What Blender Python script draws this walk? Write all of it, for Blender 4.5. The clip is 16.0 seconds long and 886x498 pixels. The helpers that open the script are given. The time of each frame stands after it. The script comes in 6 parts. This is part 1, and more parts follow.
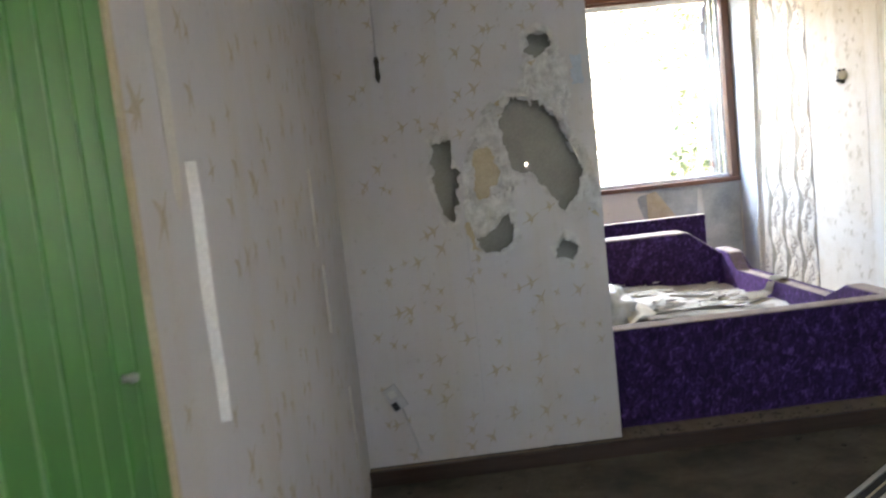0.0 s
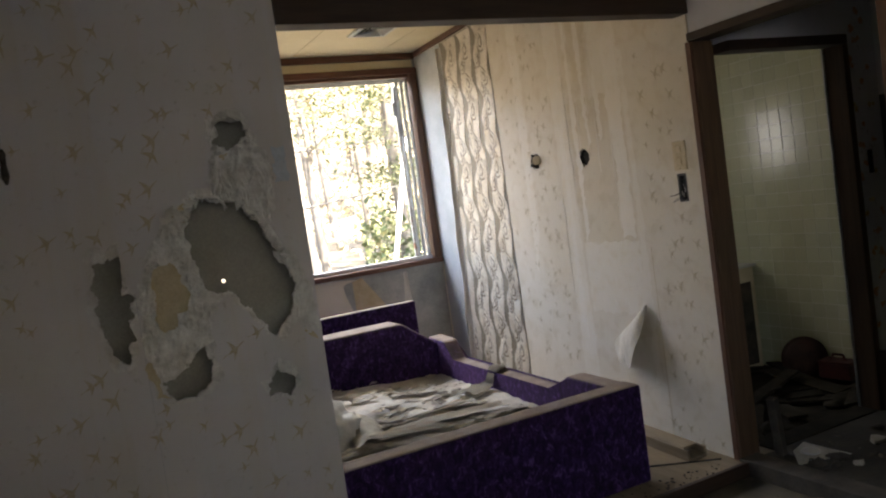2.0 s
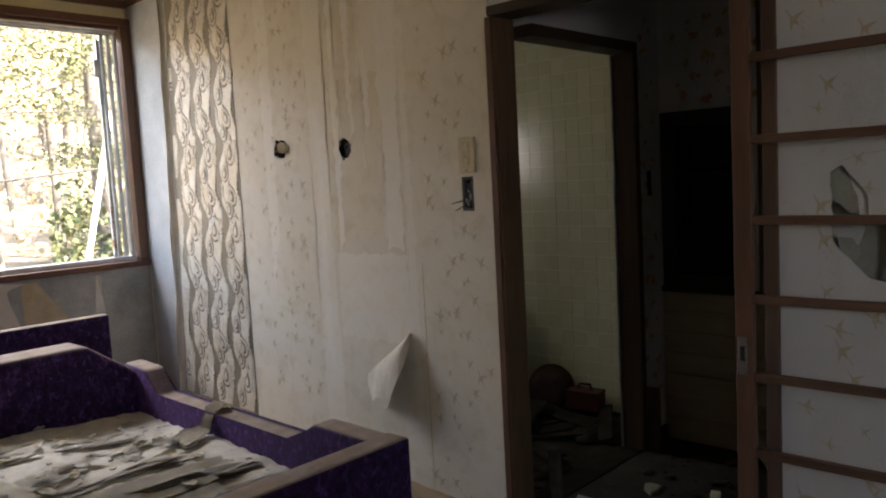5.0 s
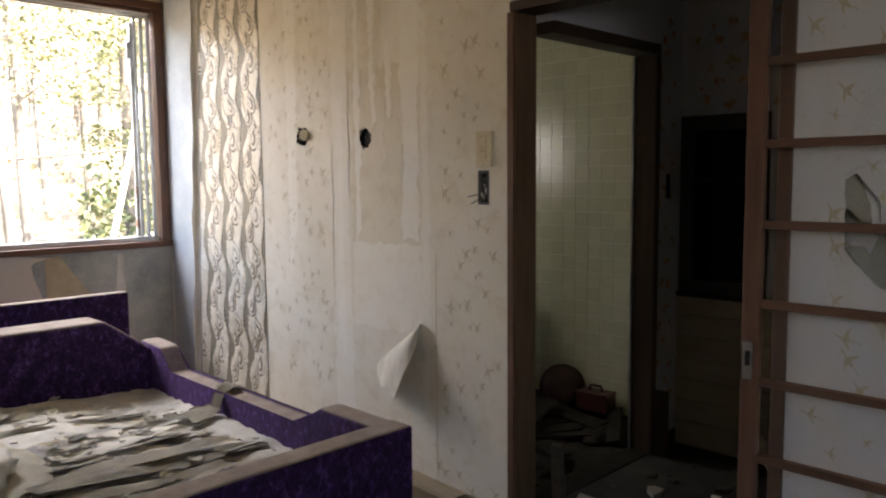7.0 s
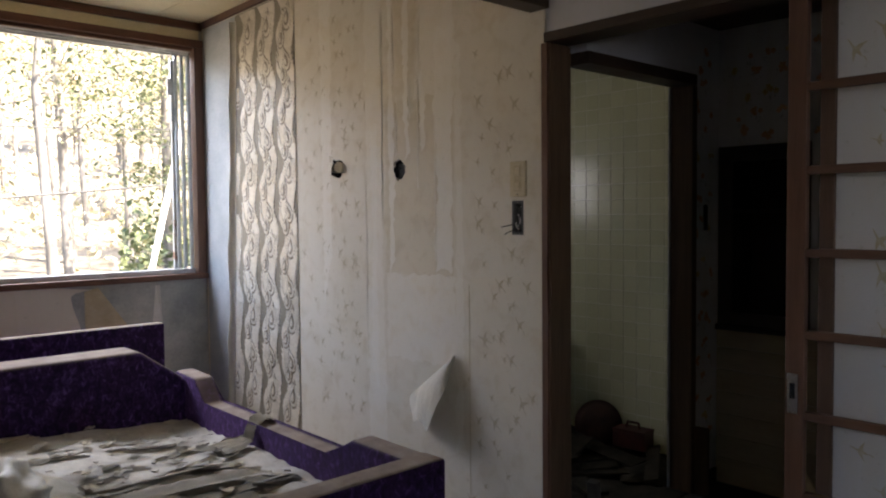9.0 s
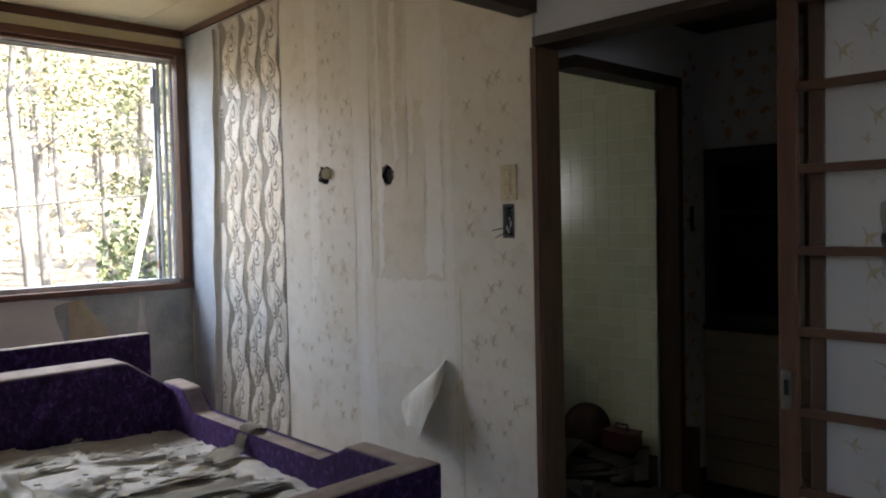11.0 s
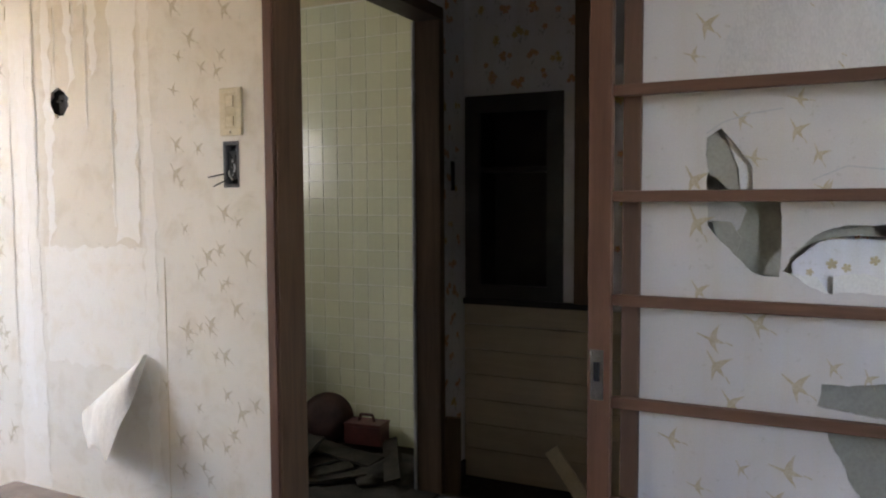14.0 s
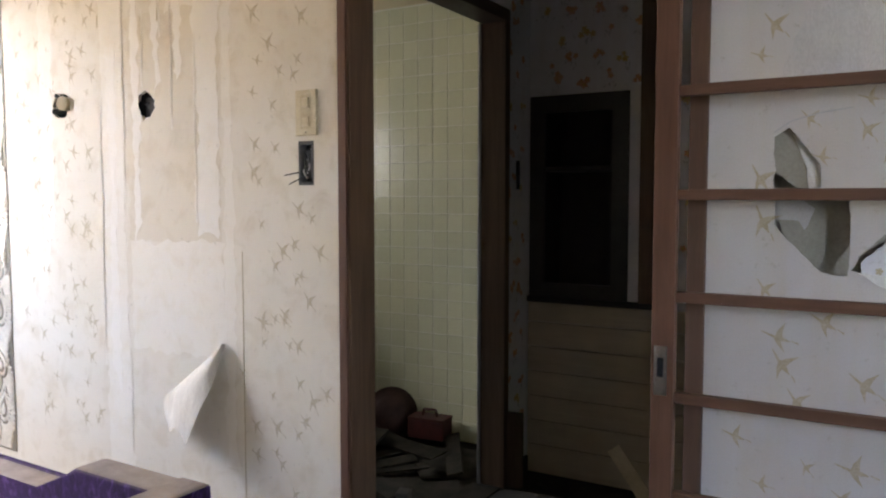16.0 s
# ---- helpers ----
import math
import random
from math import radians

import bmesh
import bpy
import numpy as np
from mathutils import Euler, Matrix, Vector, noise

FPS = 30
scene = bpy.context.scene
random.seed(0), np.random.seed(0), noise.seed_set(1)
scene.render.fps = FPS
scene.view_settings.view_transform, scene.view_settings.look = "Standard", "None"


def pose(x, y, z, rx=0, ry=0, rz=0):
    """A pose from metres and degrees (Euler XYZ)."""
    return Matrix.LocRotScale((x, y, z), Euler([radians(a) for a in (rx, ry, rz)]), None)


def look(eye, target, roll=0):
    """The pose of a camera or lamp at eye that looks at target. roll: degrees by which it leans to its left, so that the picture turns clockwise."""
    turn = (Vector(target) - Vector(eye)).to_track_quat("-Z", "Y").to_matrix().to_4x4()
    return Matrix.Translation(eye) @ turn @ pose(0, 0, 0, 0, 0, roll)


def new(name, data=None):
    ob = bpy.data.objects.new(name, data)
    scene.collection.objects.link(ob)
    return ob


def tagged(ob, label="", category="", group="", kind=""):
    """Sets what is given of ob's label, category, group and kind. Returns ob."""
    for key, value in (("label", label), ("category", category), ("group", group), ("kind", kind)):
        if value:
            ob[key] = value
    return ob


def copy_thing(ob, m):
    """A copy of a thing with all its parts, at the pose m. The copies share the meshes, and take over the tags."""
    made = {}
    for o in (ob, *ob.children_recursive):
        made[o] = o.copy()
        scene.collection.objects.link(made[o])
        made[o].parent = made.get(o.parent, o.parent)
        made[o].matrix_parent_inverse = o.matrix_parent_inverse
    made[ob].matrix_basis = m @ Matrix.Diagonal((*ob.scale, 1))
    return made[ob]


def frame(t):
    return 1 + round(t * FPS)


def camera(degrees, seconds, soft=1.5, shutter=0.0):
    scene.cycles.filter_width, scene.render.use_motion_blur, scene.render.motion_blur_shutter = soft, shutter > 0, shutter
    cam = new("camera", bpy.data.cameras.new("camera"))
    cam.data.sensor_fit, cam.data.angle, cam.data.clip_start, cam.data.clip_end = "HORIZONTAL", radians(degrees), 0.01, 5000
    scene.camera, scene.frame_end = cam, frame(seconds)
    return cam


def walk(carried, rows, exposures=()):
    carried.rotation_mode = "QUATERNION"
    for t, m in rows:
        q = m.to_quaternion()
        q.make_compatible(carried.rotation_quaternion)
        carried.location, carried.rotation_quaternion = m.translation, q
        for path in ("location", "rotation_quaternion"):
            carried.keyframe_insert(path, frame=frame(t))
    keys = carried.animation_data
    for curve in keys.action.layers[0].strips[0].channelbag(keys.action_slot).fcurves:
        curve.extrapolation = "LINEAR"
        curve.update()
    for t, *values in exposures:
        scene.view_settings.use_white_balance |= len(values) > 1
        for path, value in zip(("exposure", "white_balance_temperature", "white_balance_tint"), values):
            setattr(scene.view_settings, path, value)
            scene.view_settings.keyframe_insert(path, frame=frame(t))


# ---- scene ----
cam = camera(60.0, 16.0, soft=2.1, shutter=0.4)
PATH = [
    (0, (-0.18, -0.057, 1.351), (-0.088, 1.93, 1.147), -6.2),
    (0.5, (-0.141, 0.118, 1.412), (0.074, 2.098, 1.233), -3.6),
    (1, (-0.068, 0.343, 1.482), (0.241, 2.31, 1.293), -2.9),
    (1.5, (-0.047, 0.451, 1.546), (0.571, 2.342, 1.34), -5.8),
    (1.8, (-0.076, 0.505, 1.512), (0.751, 2.32, 1.363), -7.2),
    (2, (-0.084, 0.594, 1.524), (0.785, 2.39, 1.394), -8.1),
    (2.5, (0.004, 0.788, 1.5), (0.965, 2.538, 1.376), -8.9),
    (3, (0.141, 0.985, 1.512), (1.175, 2.695, 1.423), -7.4),
    (3.5, (0.221, 1.244, 1.491), (1.374, 2.873, 1.358), -5.0),
    (4, (0.321, 1.479, 1.487), (1.745, 2.877, 1.351), -4.2),
    (6.5, (0.308, 1.394, 1.455), (1.759, 2.753, 1.234), -2.3),
    (7, (0.332, 1.399, 1.451), (1.739, 2.808, 1.265), -0.5),
    (7.5, (0.318, 1.408, 1.448), (1.686, 2.857, 1.273), -0.3),
    (8, (0.332, 1.413, 1.458), (1.671, 2.889, 1.295), -0.2),
    (8.5, (0.347, 1.412, 1.431), (1.689, 2.89, 1.316), -0.4),
    (11, (0.302, 1.446, 1.409), (1.691, 2.882, 1.338), -1.3),
    (11.5, (0.4, 1.485, 1.389), (1.881, 2.825, 1.271), 0.1),
    (12, (0.591, 1.596, 1.322), (2.139, 2.846, 1.117), -1.6),
    (12.5, (0.755, 1.689, 1.262), (2.375, 2.851, 1.095), -0.6),
    (13, (0.85, 1.839, 1.241), (2.564, 2.851, 1.045), -0.5),
    (13.5, (0.897, 1.937, 1.289), (2.66, 2.868, 1.133), -0.5),
    (14, (0.888, 1.935, 1.291), (2.681, 2.812, 1.162), -0.3),
    (14.5, (0.865, 1.928, 1.284), (2.644, 2.834, 1.164), -0.2),
    (15, (0.849, 1.918, 1.281), (2.581, 2.91, 1.162), -0.1),
    (15.5, (0.83, 1.916, 1.286), (2.545, 2.938, 1.162), -0.1),
    (16, (0.823, 1.916, 1.284), (2.54, 2.935, 1.156), 0.0),
]
EXPO = [(0, 4.92, 6350, 13), (0.5, 4.6, 6500, 16), (1, 4.3, 6650, 16), (1.5, 3.95, 7000, 18), (2, 3.45, 7100, 16), (2.5, 3.18, 7450, 17), (3, 3.0, 7500, 17), (3.5, 2.83, 7500, 17), (4, 2.85, 7450, 17),
        (6.5, 3.78, 7250, 18), (7, 3.7, 7250, 18), (8, 3.42, 7000, 18), (8.5, 3.2, 6850, 18), (11, 3.2, 6450, 14), (11.5, 3.3, 6350, 13), (12, 3.5, 6700, 16), (12.5, 3.97, 6850, 18),
        (13, 4.37, 6750, 18), (13.5, 4.66, 6700, 17), (14, 4.85, 6700, 17), (14.5, 4.9, 6700, 18), (15, 4.87, 6700, 18), (16, 4.79, 6700, 18)]
walk(cam, [(t, look(eye, target, roll)) for t, eye, target, roll in PATH], EXPO)

# ---- world and light ----
world = bpy.data.worlds.new("sky")
scene.world = world
world.use_nodes = True
wn = world.node_tree
sky = wn.nodes.new("ShaderNodeTexSky")
sky.sky_type = 'NISHITA'
sky.sun_disc = False
sky.sun_elevation, sky.sun_rotation = radians(46), radians(150)
wn.links.new(sky.outputs[0], wn.nodes["Background"].inputs[0])
wn.nodes["Background"].inputs[1].default_value = 0.15

sun = new("sun", bpy.data.lights.new("sun", 'SUN'))
sun.data.energy, sun.data.angle, sun.data.color = 5.0, radians(0.6), (1.0, 0.93, 0.8)
SUN_FROM = Vector((math.sin(radians(150)) * math.cos(radians(46)), math.cos(radians(150)) * math.cos(radians(46)), math.sin(radians(46))))
sun.matrix_world = look(SUN_FROM * 60, (0, 0, 0))

# fill lamp for the room, set in an added, unseen opening
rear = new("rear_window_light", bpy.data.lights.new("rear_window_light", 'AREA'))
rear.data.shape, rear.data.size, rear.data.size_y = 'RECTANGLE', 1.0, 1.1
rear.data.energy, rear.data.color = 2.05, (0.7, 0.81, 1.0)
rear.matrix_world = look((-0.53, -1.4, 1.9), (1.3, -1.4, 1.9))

# weak fill lamp in an added opening, brightening the left wall
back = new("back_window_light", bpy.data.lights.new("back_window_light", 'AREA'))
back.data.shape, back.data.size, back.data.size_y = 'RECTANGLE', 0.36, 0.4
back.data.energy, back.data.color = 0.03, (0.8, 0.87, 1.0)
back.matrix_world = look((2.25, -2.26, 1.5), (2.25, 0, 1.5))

bath = new("bathroom_window_light", bpy.data.lights.new("bathroom_window_light", 'AREA'))
bath.data.shape, bath.data.size, bath.data.size_y = 'RECTANGLE', 0.34, 0.5
bath.data.energy, bath.data.color = 0.48, (0.95, 0.98, 1.0)
bath.matrix_world = look((3.5, 6.04, 1.65), (3.5, 3.0, 1.65))

# added lamp above the window head, standing in for sky over the yard
yard = new("yard_sky_light", bpy.data.lights.new("yard_sky_light", 'AREA'))
yard.data.shape, yard.data.size, yard.data.size_y = 'RECTANGLE', 3.2, 1.7
yard.data.energy, yard.data.color = 39.0, (0.88, 0.94, 1.0)
yard.matrix_world = look((1.9, 8.3, 3.75), (1.7, 5.0, 0.6))

# ---- materials ----
MATS = {}


class Nodes:
    """A short way to write node materials."""

    def __init__(self, name, rough=0.7, metal=0.0, spec=0.5):
        self.m = bpy.data.materials.new(name)
        self.m.use_nodes = True
        self.t = self.m.node_tree
        self.b = self.t.nodes["Principled BSDF"]
        self.b.inputs["Roughness"].default_value = rough
        self.b.inputs["Metallic"].default_value = metal
        self.b.inputs["Specular IOR Level"].default_value = spec
        self.co = self.t.nodes.new("ShaderNodeTexCoord").outputs["Object"]

    def link(self, a, b):
        self.t.links.new(a, b)

    def scaled(self, sx, sy, sz):
        n = self.t.nodes.new("ShaderNodeMapping")
        n.inputs["Scale"].default_value = (sx, sy, sz)
        self.link(self.co, n.inputs[0])
        return n.outputs[0]

    def noise(self, scale, detail=4, rough=0.6, stretch=(1, 1, 1), distort=0.0):
        n = self.t.nodes.new("ShaderNodeTexNoise")
        n.inputs["Scale"].default_value, n.inputs["Detail"].default_value = scale, detail
        n.inputs["Roughness"].default_value, n.inputs["Distortion"].default_value = rough, distort
        self.link(self.scaled(*stretch), n.inputs["Vector"])
        return n.outputs["Fac"]

    def ramp(self, fac, stops):
        n = self.t.nodes.new("ShaderNodeValToRGB")
        el = n.color_ramp.elements
        while len(el) < len(stops):
            el.new(0.5)
        for e, (p, c) in zip(el, stops):
            e.position, e.color = p, (*(c if isinstance(c, tuple) else (c, c, c)), 1)
        self.link(fac, n.inputs[0])
        return n.outputs[0]

    def mix(self, fac, a, b, how='MIX'):
        n = self.t.nodes.new("ShaderNodeMix")
        n.data_type, n.blend_type = 'RGBA', how
        for v, i in ((fac, 0), (a, 6), (b, 7)):
            if isinstance(v, (int, float)):
                n.inputs[i].default_value = v if i == 0 else (v, v, v, 1)
            elif isinstance(v, tuple):
                n.inputs[i].default_value = (*v, 1)
            else:
                self.link(v, n.inputs[i])
        return n.outputs[2]

    def random(self):
        return self.t.nodes.new("ShaderNodeObjectInfo").outputs["Random"]

    def island(self):
        return self.t.nodes.new("ShaderNodeNewGeometry").outputs["Random Per Island"]

    def colour(self, c):
        if isinstance(c, tuple):
            self.b.inputs["Base Color"].default_value = (*c, 1)
        else:
            self.link(c, self.b.inputs["Base Color"])
        return self

    def bump(self, fac, strength=0.3, dist=0.003):
        n = self.t.nodes.new("ShaderNodeBump")
        n.inputs["Strength"].default_value, n.inputs["Distance"].default_value = strength, dist
        self.link(fac, n.inputs["Height"])
        self.link(n.outputs[0], self.b.inputs["Normal"])
        return self

    def roughness(self, fac, lo, hi):
        self.link(self.ramp(fac, [(0.25, lo), (0.75, hi)]), self.b.inputs["Roughness"])
        return self


def speckled(name, a, b, scale=6, fine=90, rough=0.8, metal=0.0, bump=0.25, stretch=(1, 1, 1), dist=0.002, lo=0.35, hi=0.65, spec=0.4):
    n = Nodes(name, rough, metal, spec)
    big = n.noise(scale, 5, 0.65, stretch)
    small = n.noise(fine, 3, 0.6, stretch)
    c = n.ramp(big, [(lo, a), (hi, b)])
    c = n.mix(0.35, c, n.ramp(small, [(0.3, 0.55), (0.7, 1.0)]), 'MULTIPLY')
    n.colour(c).bump(small, bump, dist)
    n.roughness(big, max(rough - 0.12, 0.05), min(rough + 0.1, 1))
    return n.m


def wallpaper(name, base, stain, streak=0.5, warm=(0.6, 0.52, 0.38)):
    """Embossed vinyl wallpaper with runs of damp and mildew specks."""
    n = Nodes(name, 0.6, 0, 0.35)
    blot = n.noise(1.6, 6, 0.62)
    runs = n.noise(1.3, 5, 0.6, (7, 7, 0.5), 0.4)
    spots = n.noise(34, 4, 0.7)
    grain = n.noise(420, 2, 0.5, (1, 1, 0.5))
    c = n.mix(n.ramp(blot, [(0.42, 0.0), (0.72, 0.6)]), base, stain)
    c = n.mix(n.ramp(runs, [(0.5, 0.0), (0.68, streak)]), c, warm)
    c = n.mix(n.ramp(spots, [(0.62, 0.0), (0.78, 0.55)]), c, tuple(v * 0.55 for v in warm))
    c = n.mix(0.25, c, n.ramp(grain, [(0.35, 0.75), (0.65, 1.0)]), 'MULTIPLY')
    n.colour(c).bump(grain, 0.35, 0.0015)
    return n.m


def wood(name, a, b, stretch=(1, 1, 12), scale=14, rough=0.5, bump=0.2):
    n = Nodes(name, rough, 0, 0.4)
    st = tuple(1.0 if v == 1 else 1.0 / v for v in stretch)
    g = n.noise(scale * 3, 5, 0.65, st, 0.6)
    d = n.noise(2.5, 4, 0.6)
    c = n.ramp(g, [(0.3, a), (0.7, b)])
    c = n.mix(0.5, c, n.ramp(d, [(0.35, 0.55), (0.7, 1.0)]), 'MULTIPLY')
    c = n.mix(0.25, c, n.ramp(n.random(), [(0.0, 0.7), (1.0, 1.0)]), 'MULTIPLY')
    n.colour(c).bump(g, bump, 0.001)
    n.roughness(d, rough - 0.1, rough + 0.25)
    return n.m


def glazed_tile():
    """Pale green glaze, each tile of a slightly different firing."""
    n = Nodes("pale green glazed tile", 0.2, 0, 0.5)
    n.colour(n.ramp(n.random(), [(0.0, (0.565, 0.57, 0.39)), (0.6, (0.6, 0.605, 0.42)), (1.0, (0.63, 0.63, 0.45))]))
    n.roughness(n.noise(2.0, 3, 0.5), 0.16, 0.26)
    return n.m


M = MATS
M["paper"] = wallpaper("bird wallpaper", (0.65, 0.62, 0.615), (0.56, 0.52, 0.47), 0.25)
M["paper_warm"] = wallpaper("yellowed wallpaper", (0.73, 0.67, 0.57), (0.64, 0.57, 0.45), 0.4, (0.55, 0.46, 0.32))
M["paper_flower"] = wallpaper("flower wallpaper", (0.8, 0.79, 0.83), (0.72, 0.7, 0.71), 0.2)
M["paper_back"] = speckled("torn paper back", (0.7, 0.66, 0.58), (0.82, 0.79, 0.73), 9, 160, 0.85)
M["torn"] = speckled("crumpled torn paper", (0.62, 0.59, 0.55), (0.78, 0.76, 0.72), 16, 30, 0.85, bump=1.0, dist=0.014)
M["print"] = speckled("tan bird print", (0.5, 0.42, 0.28), (0.6, 0.53, 0.41), 60, 240, 0.7)
M["orange"] = speckled("orange flower print", (0.6, 0.27, 0.15), (0.7, 0.42, 0.27), 20, 200, 0.7)
M["yellow"] = speckled("yellow flower print", (0.6, 0.48, 0.16), (0.65, 0.52, 0.25), 20, 200, 0.7)
M["stem"] = speckled("grey stem print", (0.5, 0.49, 0.5), (0.58, 0.57, 0.57), 20, 200, 0.7)
M["plaster"] = speckled("grey plasterboard core", (0.36, 0.34, 0.29), (0.44, 0.42, 0.36), 4, 120, 0.9, bump=0.4)
M["kraft"] = speckled("brown board paper", (0.55, 0.45, 0.28), (0.66, 0.57, 0.4), 9, 140, 0.9)
M["cement"] = speckled("bare mouldy cement", (0.3, 0.31, 0.3), (0.55, 0.54, 0.5), 2.2, 60, 0.9, bump=0.5)
M["brown"] = wood("brown painted timber", (0.11, 0.052, 0.032), (0.175, 0.088, 0.056), (1, 1, 12), 10, 0.45)
M["brown_x"] = wood("brown painted timber lengthwise", (0.12, 0.05, 0.03), (0.19, 0.085, 0.05), (12, 1, 1), 10, 0.45)
M["brown_y"] = wood("brown painted rail", (0.115, 0.058, 0.036), (0.18, 0.093, 0.06), (1, 12, 1), 10, 0.5)
M["jamb_brown"] = wood("dull brown timber", (0.1, 0.058, 0.038), (0.16, 0.09, 0.06), (1, 1, 12), 10, 0.5)
M["dark"] = wood("dark stained timber", (0.105, 0.062, 0.035), (0.18, 0.108, 0.063), (1, 1, 12), 10, 0.5)
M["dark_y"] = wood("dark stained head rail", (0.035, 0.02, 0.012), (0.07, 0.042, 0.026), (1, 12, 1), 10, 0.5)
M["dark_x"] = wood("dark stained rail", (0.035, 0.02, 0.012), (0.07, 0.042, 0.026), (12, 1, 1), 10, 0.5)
M["black"] = speckled("black cabinet", (0.016, 0.014, 0.013), (0.032, 0.028, 0.025), 6, 120, 0.6)
M["ceiling"] = speckled("cream ceiling board", (0.72, 0.6, 0.36), (0.8, 0.7, 0.47), 1.5, 120, 0.7, bump=0.1)
M["white"] = speckled("white plastic", (0.6, 0.59, 0.55), (0.75, 0.74, 0.7), 9, 150, 0.5)
M["plate"] = speckled("ivory plastic", (0.62, 0.52, 0.33), (0.72, 0.62, 0.44), 9, 150, 0.45, bump=0.05)
M["cab_frame"] = speckled("black painted cabinet frame", (0.04, 0.035, 0.032), (0.06, 0.053, 0.048), 6, 120, 0.5)
# near-black that puts the shade of cavities into the colour
M["cavity_shade"] = speckled("near-black cavity shade", (0.012, 0.012, 0.013), (0.03, 0.03, 0.032), 12, 100, 0.9)
M["alu"] = speckled("weathered aluminium", (0.42, 0.43, 0.44), (0.62, 0.63, 0.64), 9, 150, 0.42, 0.85, 0.1)
M["chrome"] = speckled("chrome", (0.55, 0.55, 0.56), (0.75, 0.75, 0.76), 20, 150, 0.22, 1.0, 0.05)
M["floor"] = speckled("dirty floor carpet", (0.045, 0.04, 0.03), (0.14, 0.12, 0.085), 3.0, 70, 0.95, bump=0.8, dist=0.006)
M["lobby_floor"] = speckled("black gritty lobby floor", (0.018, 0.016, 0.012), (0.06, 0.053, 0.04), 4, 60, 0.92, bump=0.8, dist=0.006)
M["platform"] = wood("dusty platform boards", (0.2, 0.15, 0.095), (0.3, 0.24, 0.16), (1, 8, 1), 6, 0.75)
M["tile"] = glazed_tile()
M["grout"] = speckled("tile grout", (0.74, 0.74, 0.62), (0.8, 0.8, 0.7), 9, 120, 0.9)
M["panel"] = wood("tan plank panelling", (0.57, 0.48, 0.35), (0.69, 0.6, 0.46), (1, 10, 1), 6, 0.55)
M["dust"] = speckled("grey dust and rubble", (0.44, 0.415, 0.375), (0.63, 0.605, 0.555), 7, 110, 0.95, bump=0.8, dist=0.004)
M["debris"] = speckled("rotten timber", (0.03, 0.026, 0.021), (0.1, 0.085, 0.066), 5, 80, 0.9, bump=0.5)
# rotten rubbish, its colour lowered to put in the bathroom's dim light
M["bath_dim"] = speckled("bathroom rubbish darkened for dim light", (0.01, 0.009, 0.007), (0.036, 0.032, 0.024), 5, 80, 0.85, bump=0.5, spec=0.06)
M["red"] = speckled("faded red enamel", (0.045, 0.012, 0.01), (0.085, 0.022, 0.018), 8, 120, 0.5)
M["asphalt"] = speckled("roof felt", (0.08, 0.08, 0.08), (0.14, 0.14, 0.14), 5, 80, 0.9)
M["stucco"] = speckled("outer render", (0.5, 0.47, 0.42), (0.62, 0.59, 0.53), 3, 90, 0.9)


def green_panel():
    n = Nodes("green vinyl", 0.42, 0, 0.45)
    d = n.noise(3, 5, 0.6)
    g = n.noise(200, 3, 0.6, (1, 1, 0.3))
    n.colour(n.mix(0.3, n.ramp(d, [(0.3, (0.08, 0.26, 0.05)), (0.7, (0.115, 0.34, 0.075))]), n.ramp(g, [(0.3, 0.6), (0.7, 1.0)]), 'MULTIPLY')).bump(g, 0.1, 0.001)
    return n.m


def velvet():
    """Crushed velvet with a leafy sheen, dust settled on faces that look up."""
    n = Nodes("purple velvet", 0.85, 0, 0.25)
    v = n.t.nodes.new("ShaderNodeTexVoronoi")
    v.inputs["Scale"].default_value = 34
    n.link(n.scaled(1, 1, 1), v.inputs["Vector"])
    swirl = n.noise(34, 5, 0.65, (1, 1, 0.7), 0.9)
    fine = n.noise(300, 2, 0.5)
    c = n.ramp(swirl, [(0.38, (0.016, 0.006, 0.03)), (0.55, (0.04, 0.016, 0.08)), (0.72, (0.155, 0.078, 0.28))])
    c = n.mix(0.4, c, n.ramp(v.outputs["Distance"], [(0.1, 1.0), (0.7, 0.45)]), 'MULTIPLY')
    up = n.t.nodes.new("ShaderNodeSeparateXYZ")
    n.link(n.t.nodes.new("ShaderNodeNewGeometry").outputs["True Normal"], up.inputs[0])
    settled = n.ramp(up.outputs[2], [(0.5, 0.0), (0.85, 1.0)])
    dusty = n.ramp(n.noise(8, 5, 0.7), [(0.3, (0.18, 0.135, 0.11)), (0.7, (0.31, 0.255, 0.22))])
    n.colour(n.mix(settled, c, dusty)).bump(fine, 0.5, 0.002)
    n.link(n.ramp(up.outputs[2], [(0.45, 0.45), (0.8, 0.0)]), n.b.inputs["Sheen Weight"])
    n.b.inputs["Sheen Roughness"].default_value = 0.4
    n.b.inputs["Sheen Tint"].default_value = (0.55, 0.3, 0.9, 1)
    return n.m


def leaf_mat(name, a, b, c):
    n = Nodes(name, 0.6, 0, 0.3)
    n.colour(n.ramp(n.island(), [(0.0, a), (0.5, b), (1.0, c)]))
    n.b.inputs["Transmission Weight"].default_value = 0.0
    return n.m


M["green"] = green_panel()
M["velvet"] = velvet()
M["leaf_gold"] = leaf_mat("golden leaves", (0.48, 0.4, 0.23), (0.64, 0.56, 0.4), (0.21, 0.2, 0.12))
M["leaf_green"] = leaf_mat("green leaves", (0.05, 0.07, 0.03), (0.09, 0.11, 0.05), (0.2, 0.2, 0.1))
M["bark"] = speckled("grey bark", (0.08, 0.073, 0.063), (0.25, 0.228, 0.2), 5, 60, 0.9, bump=0.6, stretch=(1, 1, 0.2))
M["forest_floor"] = speckled("leaf litter", (0.09, 0.077, 0.054), (0.3, 0.255, 0.18), 0.9, 7, 0.95, bump=0.6, dist=0.05)
